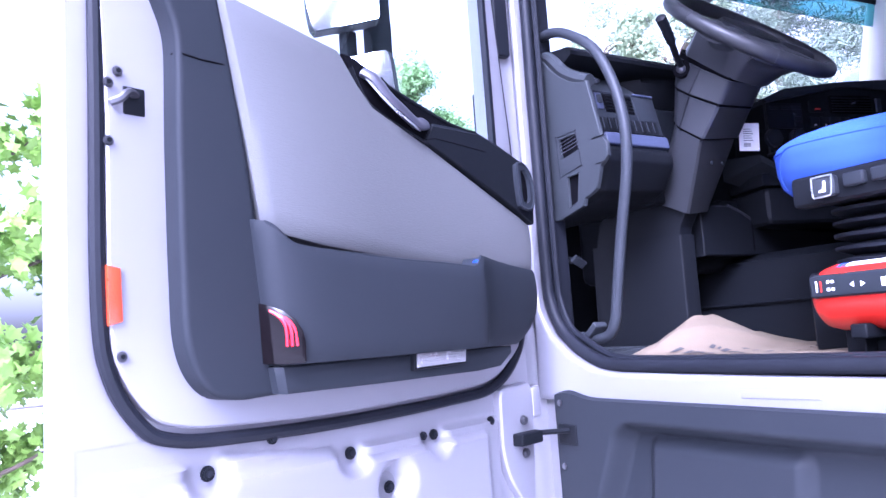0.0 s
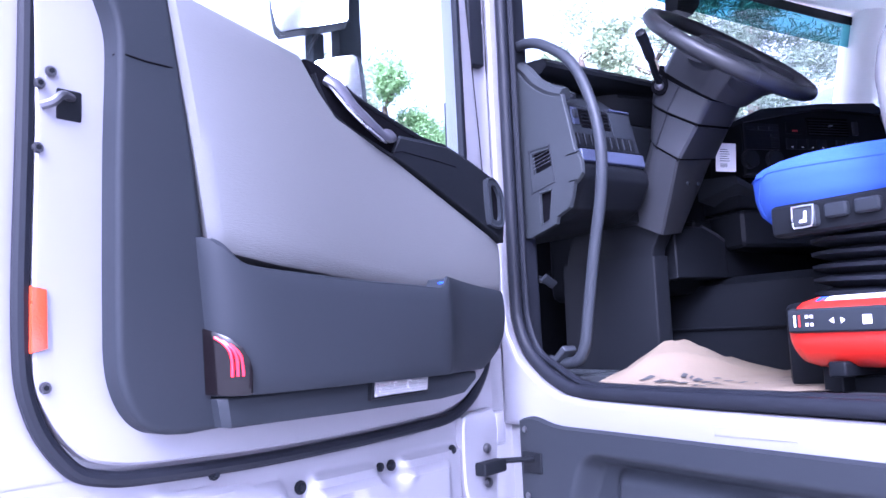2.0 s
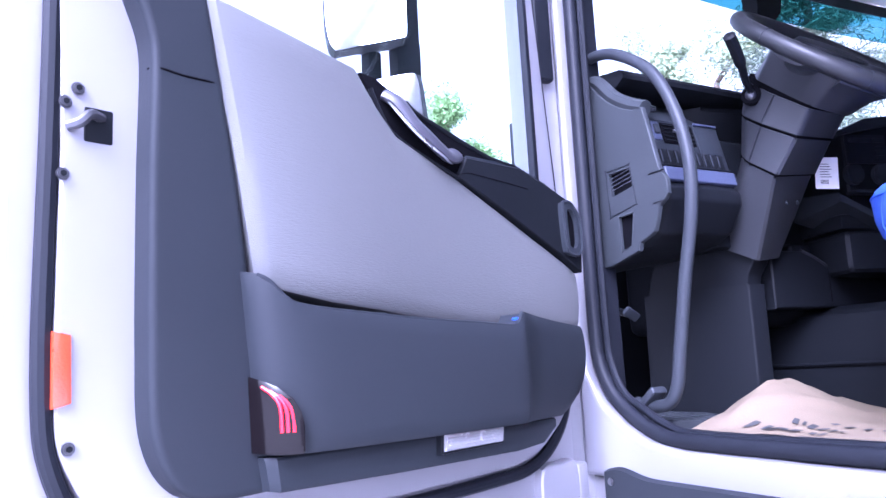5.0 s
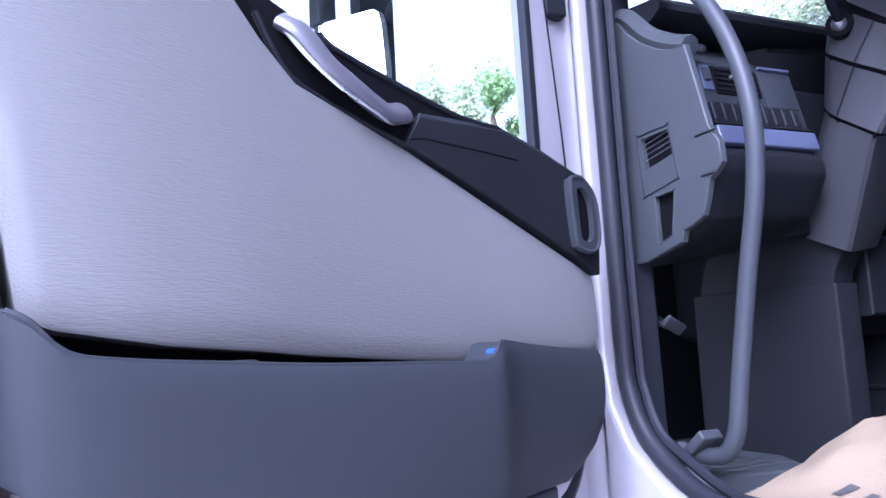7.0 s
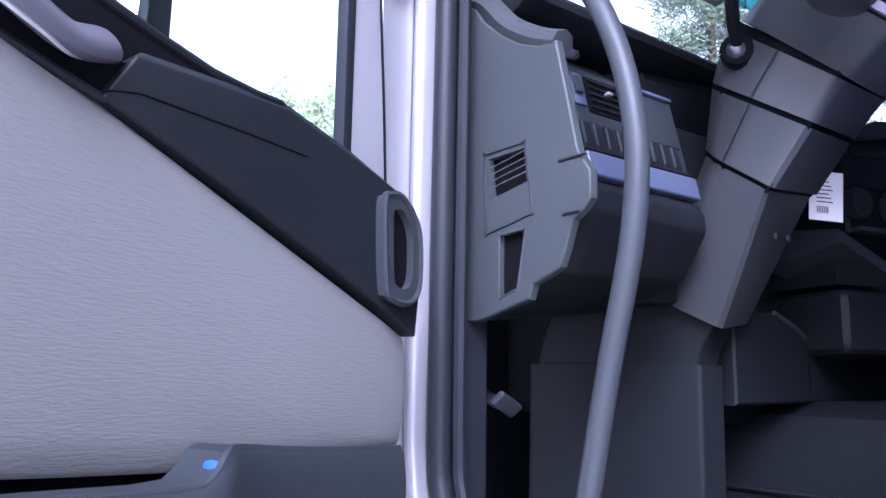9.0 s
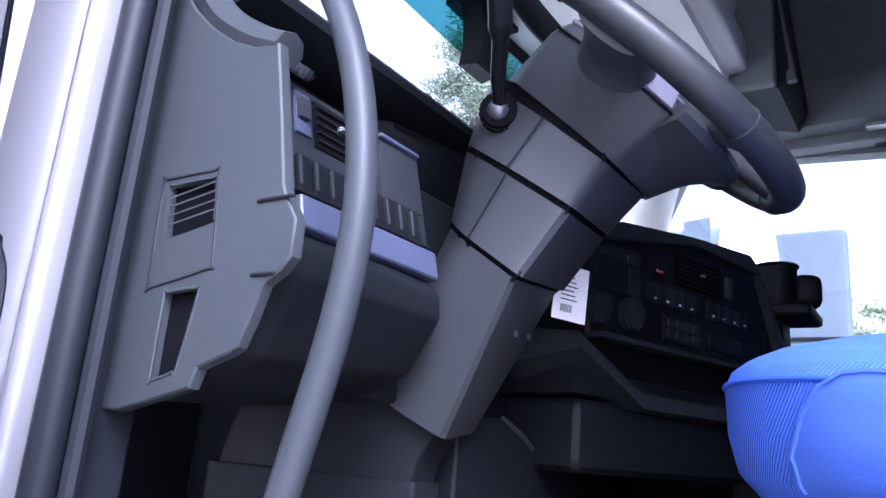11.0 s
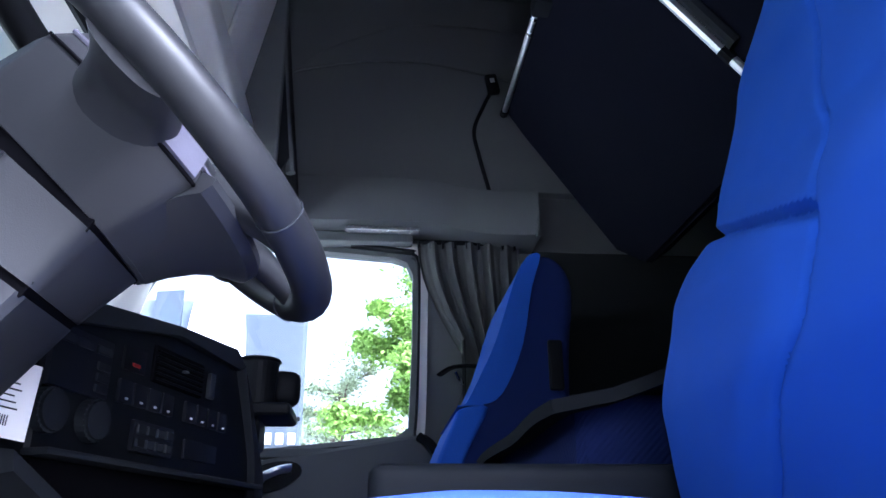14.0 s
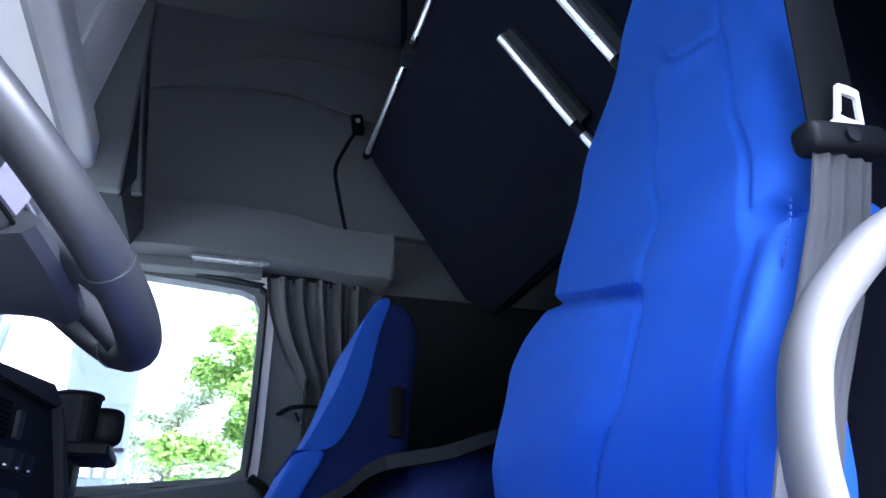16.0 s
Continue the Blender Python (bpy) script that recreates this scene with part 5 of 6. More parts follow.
def backrest(cx, half, front, z0, z1, thick=0.006, n=190, m=220):
    """Upholstered front of a backrest: a centre panel between two seams, bolsters with a pinch, and a side seam."""
    rows = []
    for j in range(m + 1):
        z = z0 + (z1 - z0) * j / m
        h, yf = lerp_table(half, z), lerp_table(front, z)
        sl, sr, ss = lerp_table(SEAM_L, z) - 0.016, lerp_table(SEAM_R, z) - 0.016, lerp_table(SEAM_S, z) - 0.016
        row = []
        for i in range(-4, n + 5):
            s = max(-1.0, min(1.0, -1 + 2 * i / n))
            x = h * math.sin(s * math.pi / 2 * 0.97) / math.sin(math.pi / 2 * 0.97)
            x *= 1 + 0.06 * step01(-s, 0.2, 0.9) * step01(z, 1.74, 1.86) * (1 - step01(z, 2.03, 2.12))
            rnd = 0.060 * max(0.0, (abs(s) - 0.55) / 0.45) ** 3.5
            pz = 2.020 + 0.33 * (x + 0.08)
            notch = 2.006 + 0.30 * step01(-x, 0.22, 0.30) * 0.10
            far = step01(x, sl - 0.004, sl + 0.012)
            near = step01(-x, -sr - 0.002, -sr + 0.014)
            y = yf - rnd
            y -= 0.0050 * groove(x, sl, 0.0045) * (1 - step01(z, 2.385, 2.40)) + 0.0048 * groove(x, sr, 0.0045)
            y -= 0.0035 * groove(x, ss, 0.0034)
            y += 0.010 * step01(x, sl, sl + 0.07) * (1 - step01(z, pz - 0.06, pz + 0.010)) - far * 0.018 * groove(z, pz, 0.0075)
            y += step01(-x, -sr, -sr + 0.05) * 0.026 * step01(notch - z, -0.004, 0.022) * (1 - 0.4 * step01(notch - z, 0.08, 0.25)) - near * 0.034 * groove(z, notch + 0.010, 0.013)
            arch = 2.391 - 0.42 * (sl - x) + 0.05 * groove(x, sl, 0.03) - 0.05
            y -= 0.0055 * groove(z, arch + 0.02, 0.005) * step01(sl - x, 0.0, 0.01) * step01(x - sr, 0.0, 0.01)
            y -= 0.06 * step01(z, z1 - 0.05, z1) ** 2
            y += 0.0035 * noise.noise(Vector((x * 6, z * 5, cx))) + 0.0010 * noise.noise(Vector((x * 24, z * 16, cx)))
            if i < 0 or i > n:
                y -= thick * (min(4, (-i if i < 0 else i - n)) / 4)
            row.append((cx + x, y, z))
        rows.append(row)
    return sheet(rows)


def cushion(parent, cx, yf, zt):
    body = [(zt - 0.150, 0.205, 0.195), (zt - 0.145, 0.238, 0.228), (zt - 0.128, 0.256, 0.245), (zt - 0.100, 0.265, 0.253), (zt - 0.062, 0.268, 0.256)]
    part("cushion_band", loft([superring(cx, yf - 0.254, z, a, b) for z, a, b in body]), MESHBLUE, parent, "ribbed blue fabric band")
    crown = [(zt - a, h, h - 0.012) for a, h in ((0.061, 0.267), (0.050, 0.263), (0.040, 0.252), (0.030, 0.233), (0.020, 0.202), (0.008, 0.135), (0.002, 0.07), (0.0, 0.02))]
    part("cushion_top", loft([superring(cx, yf - 0.254, z, a, b) for z, a, b in crown]), MESHBLUE, parent, "ribbed blue fabric top")
    part("piping", tube(superring(cx, yf - 0.254, zt - 0.0615, 0.2675, 0.2555, 64), 0.0022, 6, True), BLUEDARK, parent)
    # smooth stitched panel on the cushion's outer side
    prof = [(-0.150, 0.205), (-0.145, 0.238), (-0.128, 0.256), (-0.100, 0.265), (-0.062, 0.268), (-0.050, 0.263), (-0.040, 0.252)]
    rows, rim = [], []
    for k in range(37):
        ang = 140 + 105 * k / 36
        a = radians(ang)
        c, sn = math.cos(a), math.sin(a)
        q = (abs(c) ** 2.6 + abs(sn) ** 2.6) ** (-1 / 2.6)
        top = -0.056 - 0.055 * max(0.0, 1 - (ang - 140) / 11) ** 2.2
        col = []
        for r in range(9):
            dz = -0.140 + (top + 0.140) * r / 8
            h = lerp_table(prof, dz) + 0.0035
            col.append((cx + h * q * c, yf - 0.254 + (h - 0.012) * q * sn, zt + dz + 0.04 * (h - 0.012) * q * sn))
        rows.append(col)
        rim.append(col[-1])
    part("side_panel", sheet(rows), PANELBLUE, parent, "smooth blue fabric side panel")
    part("stitch_line", tube([Vector(p) for p in [rows[0][m] for m in range(2, 9)] + rim[1:]], 0.0018, 6), PANELBLUE, parent)


driver_seat = thing("driver_seat", "bright blue fabric driver's seat on a black suspension base", "seat")
DX = -0.66
fixed = set(driver_seat.children)
cushion(driver_seat, DX + 0.004, -0.425, 1.798)
# the driver's cushion is tipped a little, its front edge up
tip = Matrix.Translation((0, -0.679, 1.732)) @ Matrix.Rotation(radians(1.4), 4, "X") @ Matrix.Translation((0, 0.679, -1.740))
for ob in [c for c in driver_seat.children if c not in fixed]:
    ob.data.transform(tip)
back = part("backrest", backrest(DX + 0.016, [(1.74, 0.218), (1.84, 0.244), (1.92, 0.257), (2.0, 0.252), (2.06, 0.238), (2.12, 0.230), (2.22, 0.215), (2.45, 0.185), (2.62, 0.16), (2.74, 0.10)], [(1.74, -0.875), (1.9, -0.868), (2.02, -0.892), (2.14, -0.948), (2.3, -0.992), (2.5, -1.055), (2.74, -1.12)], 1.74, 2.74), BLUE, driver_seat, "blue fabric backrest with stitched seams")
back.data.materials.append(MESHBLUE)
for poly in back.data.polygons:
    c = poly.center
    if c.z > 2.06 and c.x - DX - 0.016 < lerp_table(SEAM_S, c.z) - 0.024:
        poly.material_index = 1
dashes = []
for k in range(44):
    z = 1.80 + 0.005 * k
    x, y = lerp_table(SEAM_S, z) + 0.008, lerp_table([(1.74, -0.875), (1.9, -0.868), (2.02, -0.892), (2.14, -0.948)], z) - 0.0035
    dashes.append(tube([(DX + x, y, z), (DX + x - 0.0006, y, z + 0.003)], 0.0010, 5))
part("stitching", join(*dashes), PANELBLUE, driver_seat, "pale blue stitching")
part("back_shell", loft([superring(DX + 0.016, lerp_table([(1.74, -1.01), (2.1, -1.085), (2.74, -1.235)], z), z, h, 0.095) for z, h in ((1.72, 0.20), (1.76, 0.215), (2.05, 0.236), (2.12, 0.222), (2.22, 0.19), (2.45, 0.172), (2.6, 0.15), (2.70, 0.08))]), BLACKCLOTH, driver_seat, "black seat back shell")
part("seat_pan", rbox(DX - 0.22, DX + 0.22, -0.90, -0.56, 1.625, 1.66, 0.01), DARKER, driver_seat)
pod = part("switch_pod", rbox(-0.945, -0.90, -0.80, -0.565, 1.615, 1.672, 0.012, 3), DARKER, driver_seat, "black switch pod")
part("seat_switch", rbox(-0.962, -0.94, -0.660, -0.618, 1.625, 1.662, 0.008, 3), BARGREY, pod, "grey seat switch with a bright rim")
part("switch_rim", tube([(-0.9625, y, z) for y, z in smooth_outline([(-0.620, 1.628), (-0.620, 1.658), (-0.624, 1.661), (-0.655, 1.661), (-0.658, 1.657), (-0.655, 1.630), (-0.648, 1.625), (-0.627, 1.625)], 2)], 0.0016, 6, True), ALU, pod, "bright rim")
part("switch_symbol", prism([(-0.645, 1.633), (-0.632, 1.633), (-0.634, 1.637), (-0.640, 1.638), (-0.642, 1.652), (-0.646, 1.652)], -0.9615, -0.9635, "x"), WHITE, pod)
part("seat_switch", rbox(-0.958, -0.94, -0.712, -0.672, 1.635, 1.660, 0.008, 3), DARK, pod)
part("seat_switch", rbox(-0.958, -0.94, -0.765, -0.722, 1.635, 1.660, 0.008, 3), DARK, pod)
for k in range(5):
    z = 1.605 - 0.024 * k
    part("bellows_fold", loft([superring(DX, -0.70, z + dz, a, b) for dz, a, b in ((0.012, 0.20, 0.13), (0.004, 0.235, 0.165), (-0.002, 0.235, 0.165), (-0.012, 0.20, 0.13))]), RUBBER, driver_seat)
part("base_box", rbox(DX - 0.22, DX + 0.22, -0.90, -0.53, 1.345, 1.50, 0.02, 3), DARKER, driver_seat)
part("mount_rail", rbox(-0.90, -0.85, -0.95, -0.615, 1.336, 1.372, 0.006), DARKER, driver_seat)
part("base_foot", rbox(-0.935, -0.885, -0.665, -0.630, 1.345, 1.395, 0.006), DARKER, driver_seat)
arm = part("armrest", rbox(-0.385, -0.30, -0.95, -0.52, 1.79, 1.845, 0.02, 4), DARK, driver_seat, "grey armrest")

belt = thing("seat_belt", "grey seat belt with a metal tongue by the backrest", "seat belt")
belt_run = [((-0.915, 2.055), (-0.964, 2.052)), ((-0.902, 2.01), (-0.948, 2.0)), ((-0.882, 1.96), (-0.925, 1.94)), ((-0.861, 1.91), (-0.895, 1.877)), ((-0.83, 1.82), (-0.865, 1.79)), ((-0.82, 1.70), (-0.86, 1.69))]
part("webbing", sheet([[(-0.930 + 0.0016 * math.sin(i / 20 * 7 * math.pi), a[0] + (b[0] - a[0]) * i / 20, a[1] + (b[1] - a[1]) * i / 20) for i in range(21)] for a, b in belt_run], 0.0015), BELT, belt)
part("guide", move(rbox(-0.012, 0.012, -0.036, 0.036, -0.012, 0.012, 0.009, 4), pose(-0.928, -0.942, 2.066, -5)), DARKER, belt, "black belt guide")
part("guide_screw", cyl(0.006, 0.004, pose(-0.941, -0.940, 2.064, 0, 90), 14), RUBBER, belt)
TGU = pose(-0.926, -0.957, 2.084, 10)
tong_out = smooth_outline([(-0.019, -0.006), (-0.013, 0.002), (-0.0105, 0.030), (-0.008, 0.036), (0.008, 0.036), (0.0105, 0.030), (0.013, 0.002), (0.019, -0.006)], 2)
tong_in = smooth_outline([(-0.008, 0.006), (-0.0075, 0.010), (-0.0065, 0.024), (-0.0055, 0.028), (0.0055, 0.028), (0.0065, 0.024), (0.0075, 0.010), (0.008, 0.006)], 2)
# matt pale colour stands for the bright reflection on the metal
part("tongue", move(ring_plate(tong_out, tong_in, -0.0015, 0.0015, "x"), TGU), PALE, belt, "metal tongue with its sheen in the pale colour")
# upper run of the same grey belt, its shade by the pillar painted black
part("upper_webbing", sheet([[(-0.915, -0.930 - 0.010 * i - 0.004 * k, 2.070 + 0.08 * k) for i in range(6)] for k in range(7)], 0.0015), DARKER, belt)

rear_grab = thing("rear_grab_handle", "pale grey curved grab handle on the rear door pillar", "grab handle")
part("bar", tube(smooth_path([(-1.03, -1.22, 2.05), (-1.0, -1.10, 2.05), (-0.988, -0.985, 2.01), (-0.986, -0.895, 1.962), (-0.986, -0.850, 1.925), (-0.986, -0.825, 1.895), (-0.986, -0.812, 1.862), (-0.986, -0.808, 1.81), (-0.986, -0.83, 1.70), (-0.99, -0.95, 1.55), (-1.03, -1.22, 1.45)], 6), 0.0130, 14), ALUGREY, rear_grab)
for z in (2.05, 1.45):
    part("mount", cyl(0.024, 0.03, pose(-1.02, -1.21, z, 0, 90), 18, 0.006), DARKER, rear_grab, "black mounting foot")

PX = 0.665
passenger_seat = thing("passenger_seat", "blue fabric passenger seat with navy sides", "seat")
SHELL = [(-0.66, 1.70), (-0.665, 1.877), (-0.695, 1.955), (-0.745, 2.048), (-0.822, 2.208), (-0.868, 2.35), (-0.895, 2.405), (-0.935, 2.430), (-0.980, 2.405), (-1.003, 2.334), (-0.985, 2.165), (-0.975, 1.90), (-0.97, 1.70)]
part("side_shell", prism(smooth_outline(SHELL, 3), PX + 0.225, PX - 0.225, "x", 0.030, 4, True), NAVY, passenger_seat, "navy fabric side", angle=75)
upper_face = [(-0.716, 2.053), (-0.735, 2.060), (-0.780, 2.146), (-0.812, 2.218), (-0.858, 2.358), (-0.890, 2.418), (-0.925, 2.425), (-0.900, 2.34), (-0.872, 2.20), (-0.83, 2.10), (-0.79, 2.06)]
part("backrest", prism(smooth_outline(upper_face, 3), PX + 0.215, PX - 0.229, "x", 0.034, 7, True), BLUE, passenger_seat, "blue fabric backrest face", angle=75)
lower_face = [(-0.64, 1.70), (-0.645, 1.85), (-0.655, 1.895), (-0.672, 1.945), (-0.705, 2.020), (-0.722, 2.046), (-0.785, 2.050), (-0.738, 1.955), (-0.715, 1.87), (-0.71, 1.70)]
part("lower_bolster", prism(smooth_outline(lower_face, 3), PX + 0.232, PX - 0.236, "x", 0.030, 7, True), BLUE, passenger_seat, "blue fabric bolster", angle=75)
part("recliner", rbox(PX - 0.235, PX - 0.215, -0.965, -0.93, 2.09, 2.21, 0.008, 3), DARKER, passenger_seat)
cushion(passenger_seat, PX, -0.25, 1.80)
part("base_box", rbox(PX - 0.2, PX + 0.2, -0.75, -0.35, 1.335, 1.69, 0.03), DARKER, passenger_seat)

# ---- things on the floor ----
ext = thing("fire_extinguisher", "red fire extinguisher with a white label beside the seat base", "fire extinguisher")
EX = pose(-0.93, 0, 1.447, 90)
part("body", move(loft([[(r * math.cos(a), r * math.sin(a), z) for a in [2 * math.pi * j / 32 for j in range(32)]] for r, z in ((0.02, 0.595), (0.040, 0.60), (0.053, 0.612), (0.059, 0.635), (0.059, 1.0), (0.05, 1.03), (0.02, 1.04))]), EX), RED, ext)
part("label", move(loft([[(0.0598 * math.cos(a), 0.0598 * math.sin(a), z) for a in [radians(-20 + 140 * j / 20) for j in range(21)]] for z in (0.662, 1.0)], False, False), EX), WHITE, ext, "white label")
for z0, m in ((0.645, BLUE), (0.655, STRIP)):
    part("label_band", move(loft([[(0.0596 * math.cos(a), 0.0596 * math.sin(a), z) for a in [radians(-20 + 140 * j / 20) for j in range(21)]] for z in (z0, z0 + 0.008)], False, False), EX), m, ext)
part("bracket", rbox(-0.985, -0.87, -0.70, -0.67, 1.375, 1.40, 0.006), DARKER, ext)
ctl = thing("control_panel", "dark grey seat control panel with white symbols", "control panel")
part("housing", rbox(-1.0, -0.975, -0.90, -0.615, 1.447, 1.487, 0.008, 3), DARK, ctl)
part("symbol", rbox(-1.0012, -0.9995, -0.632, -0.629, 1.457, 1.476, 0.0004, 1), WHITE, ctl)
part("symbol", rbox(-1.0012, -0.9995, -0.640, -0.637, 1.457, 1.476, 0.0004, 1), RED, ctl)
for y in (-0.652, -0.660):
    for z in (1.458, 1.471):
        part("symbol", rbox(-1.0012, -0.9995, y - 0.0025, y + 0.0025, z, z + 0.005, 0.0004, 1), WHITE, ctl)
for y, s in ((-0.694, 1), (-0.712, -1)):
    part("arrow", prism([(y + 0.004 * s, 1.466), (y - 0.003 * s, 1.4705), (y - 0.003 * s, 1.4615)], -0.9995, -1.0012, "x"), WHITE, ctl)
part("symbol", rbox(-1.0012, -0.9995, -0.757, -0.743, 1.459, 1.473, 0.0004, 1), WHITE, ctl)

def paper_z(x, y):
    """Height of the crumpled sheet: a tented fold, a lifted end and creases."""
    a, b = (x + 1.015) / 0.5, (-0.14 - y) / 0.5
    tent = 0.088 * max(0.0, 1 - abs(b - 0.07 + 0.18 * (a - 0.5)) / 0.34) ** 1.35 * step01(a, 0.0, 0.5) * (1 - 0.6 * step01(a, 0.55, 1.0))
    end = 0.040 * step01(b, 0.62, 1.0) * step01(a, 0.15, 0.7)
    crease = 0.010 * abs(noise.noise(Vector((x * 9, y * 7, 3)))) + 0.012 * max(0, noise.noise(Vector((x * 4, y * 5, 8))))
    fold = 0.008 * max(0.0, 1 - abs((b - 0.16) - 0.30 * (a - 0.3)) / 0.05) * step01(a, 0.05, 0.3)
    return 1.3465 + tent + end + crease + fold


paper = []
for j in range(25):
    row = []
    for i in range(37):
        a, b = j / 24, i / 36
        x, y = -1.015 + 0.50 * a + 0.02 * b, -0.14 - 0.50 * b
        row.append((x, y, paper_z(x, y)))
    paper.append(row)
sheet_paper = thing("paper_floor_cover", "crumpled brown kraft paper sheet with black print on the floor", "paper")
part("sheet", sheet(paper, 0.0008), KRAFT, sheet_paper)
rngp = random.Random(5)


for xr, n, y, big in ((-0.955, 9, -0.25, 1.0), (-0.90, 7, -0.29, 0.8), (-0.85, 11, -0.33, 0.7), (-0.80, 6, -0.46, 0.8), (-0.70, 5, -0.40, 0.9)):
    for k in range(n):
        l, w, slant = rngp.uniform(0.008, 0.017) * big, rngp.uniform(0.011, 0.016) * big, rngp.uniform(-0.006, 0.006)
        x = xr + rngp.uniform(-0.003, 0.003)
        if rngp.random() < 0.82:
            pts = [[(x + q, y - t - slant * q / w, paper_z(x + q, y - t - slant * q / w) + 0.0026) for t in (0.0, l * 0.5, l)] for q in (-w, -w * 0.4, w * 0.3, w)]
            part("print_mark", sheet(pts), INK, sheet_paper)
        y -= l + rngp.uniform(0.004, 0.010)

# ---- passenger side ----
shelf = thing("side_shelf", "grey moulded storage shelf above the passenger window", "shelf")
top_edge = smooth_path([(0.97, -0.10, 2.895), (0.955, -0.40, 2.896), (0.95, -0.68, 2.892), (0.965, -0.80, 2.878), (0.955, -0.90, 2.860), (0.945, -1.04, 2.857)], 5)
part("front", sheet([[(p.x + dx, p.y, p.z - dz) for p in top_edge] for dx, dz in ((0.15, 0.004), (0.02, 0.0), (0.006, 0.004), (0.0, 0.014), (0.0, 0.10), (0.012, 0.158), (0.03, 0.168), (0.15, 0.17))]), LINING, shelf)
part("end_face", prism([(0.945, 2.690), (0.945, 2.856), (1.1, 2.86), (1.1, 2.69)], -1.05, -1.038, "y", 0.003), LINING, shelf)
part("light_strip", rbox(0.98, 1.02, -0.66, -0.42, 2.712, 2.724, 0.003), LENS, shelf, "clear reading light")
part("valance", rbox(1.03, 1.10, -0.64, 0.1, 2.69, 2.725, 0.008), LINING, shelf)
side_panel = thing("side_lining", "dark grey upper side lining with a raised panel", "lining", kind="structure")
dome = smooth_path([(1.06, -0.16, 3.33), (1.06, -0.2316, 3.405), (1.06, -0.307, 3.478), (1.06, -0.4355, 3.544), (1.06, -0.592, 3.603), (1.06, -0.7585, 3.6175), (1.06, -0.9545, 3.605), (1.06, -1.25, 3.56)], 4)
part("dome_panel", prism([(p.y, p.z) for p in dome] + [(-1.25, 3.0), (-0.16, 3.0)], 1.11, 1.085, "x", 0.018, 4), LINING, side_panel)
ar = smooth_path([(1.07, -0.20, 3.345), (1.07, -0.238, 3.359), (1.07, -0.375, 3.392), (1.07, -0.528, 3.414), (1.07, -0.689, 3.4105), (1.07, -0.857, 3.382), (1.07, -1.02, 3.34), (1.07, -1.25, 3.25)], 4)
part("raised_panel", prism([(p.y, p.z) for p in ar] + [(-1.25, 2.9), (-0.20, 2.9)], 1.10, 1.06, "x", 0.02, 4), LINING, side_panel)
part("seam_bead", tube([p + Vector((-0.012, 0, 0.004)) for p in ar], 0.004, 6), LINING, side_panel)
part("grille", prism([(-1.06, 3.22), (-1.06, 3.36), (-1.22, 3.44), (-1.22, 3.28)], 1.0, 0.985, "x", 0.006), DARK, side_panel)
reading = thing("reading_lamp", "black flexible-neck reading lamp on the side wall", "lamp")
part("neck", tube(smooth_path([(0.99, -0.895, 2.86), (0.975, -0.86, 2.99), (0.975, -0.845, 3.09), (0.98, -0.88, 3.19), (0.985, -0.91, 3.255)], 6), 0.007, 8), DARKER, reading)
part("head", move(rbox(-0.014, 0.014, -0.022, 0.022, -0.04, 0.04, 0.012, 4), pose(0.985, -0.915, 3.285, -10)), DARKER, reading)
part("bulb", move(rbox(-0.017, -0.012, -0.008, 0.008, 0.0, 0.018, 0.003), pose(0.985, -0.915, 3.285, -10)), ALU, reading)

cur = []
NCU = 66
for i in range(NCU):
    a = i / (NCU - 1)
    col = []
    for k in range(15):
        t = k / 14
        z = 2.695 - 0.85 * t
        tie = math.exp(-((z - 2.27) / 0.13) ** 2)
        y0, y1 = -0.655 - 0.10 * step01(t, 0, 0.5), -1.0 + 0.02 * t
        w = 1 - 0.45 * tie
        yc = (y0 + y1) / 2 - 0.01
        y = yc + (y0 + (y1 - y0) * a - yc) * w
        off = 0.024 * math.sin(a * 34 + 0.8 * math.sin(t * 3)) + 0.010 * math.sin(a * 71 + t * 2) + 0.012 * noise.noise(Vector((a * 6, t * 3, 0)))
        col.append((1.045 + off * (0.55 + 0.45 * step01(t, 0, 0.25)), y, z))
    cur.append(col)
curtain = thing("curtain", "dark grey gathered side curtain with a tie band", "curtain")
part("fabric", sheet(cur, 0.002), CURTAIN, curtain)
part("tie_band", tube(smooth_path([(1.07, -0.73, 2.26), (1.0, -0.77, 2.27), (0.99, -0.86, 2.27), (1.0, -0.94, 2.27), (1.07, -0.97, 2.27)], 5), 0.012, 8, flat=0.5), DARKER, curtain)
part("rail", tube([(1.05, -0.62, 2.70), (1.05, -1.05, 2.70)], 0.008, 8), DARKER, curtain)
for k in range(9):
    part("clip", rbox(1.035, 1.05, -0.66 - 0.04 * k - 0.004, -0.66 - 0.04 * k + 0.004, 2.675, 2.70, 0.002, 1), RUBBER, curtain)
part("hook", tube([(1.03, -0.80, 2.225), (0.985, -0.78, 2.23), (0.98, -0.77, 2.25)], 0.005, 6), ALU, curtain)
pbelt = thing("passenger_belt", "black seat belt hanging by the curtain", "seat belt")
part("webbing", sheet([[(1.04 - 0.02 * i, -0.80 - 0.002 * i, 2.36 - 0.07 * k) for i in range(3)] for k in range(8)], 0.002), DARKER, pbelt)

bunk = thing("upper_bunk", "dark blue upper bunk folded up with aluminium rails", "bunk")
BA, BB = Vector((0.0, -0.92, 3.05)), Vector((0.0, -1.30, 2.50))
bdir = (BB - BA).normalized()
bnrm = Vector((0, -bdir.z, bdir.y))


def on_board(x, s, d):
    """A place on the bunk's underside: s along its slope, d out towards the seats."""
    return Vector((x, 0, 0)) + BA + bdir * s - bnrm * d


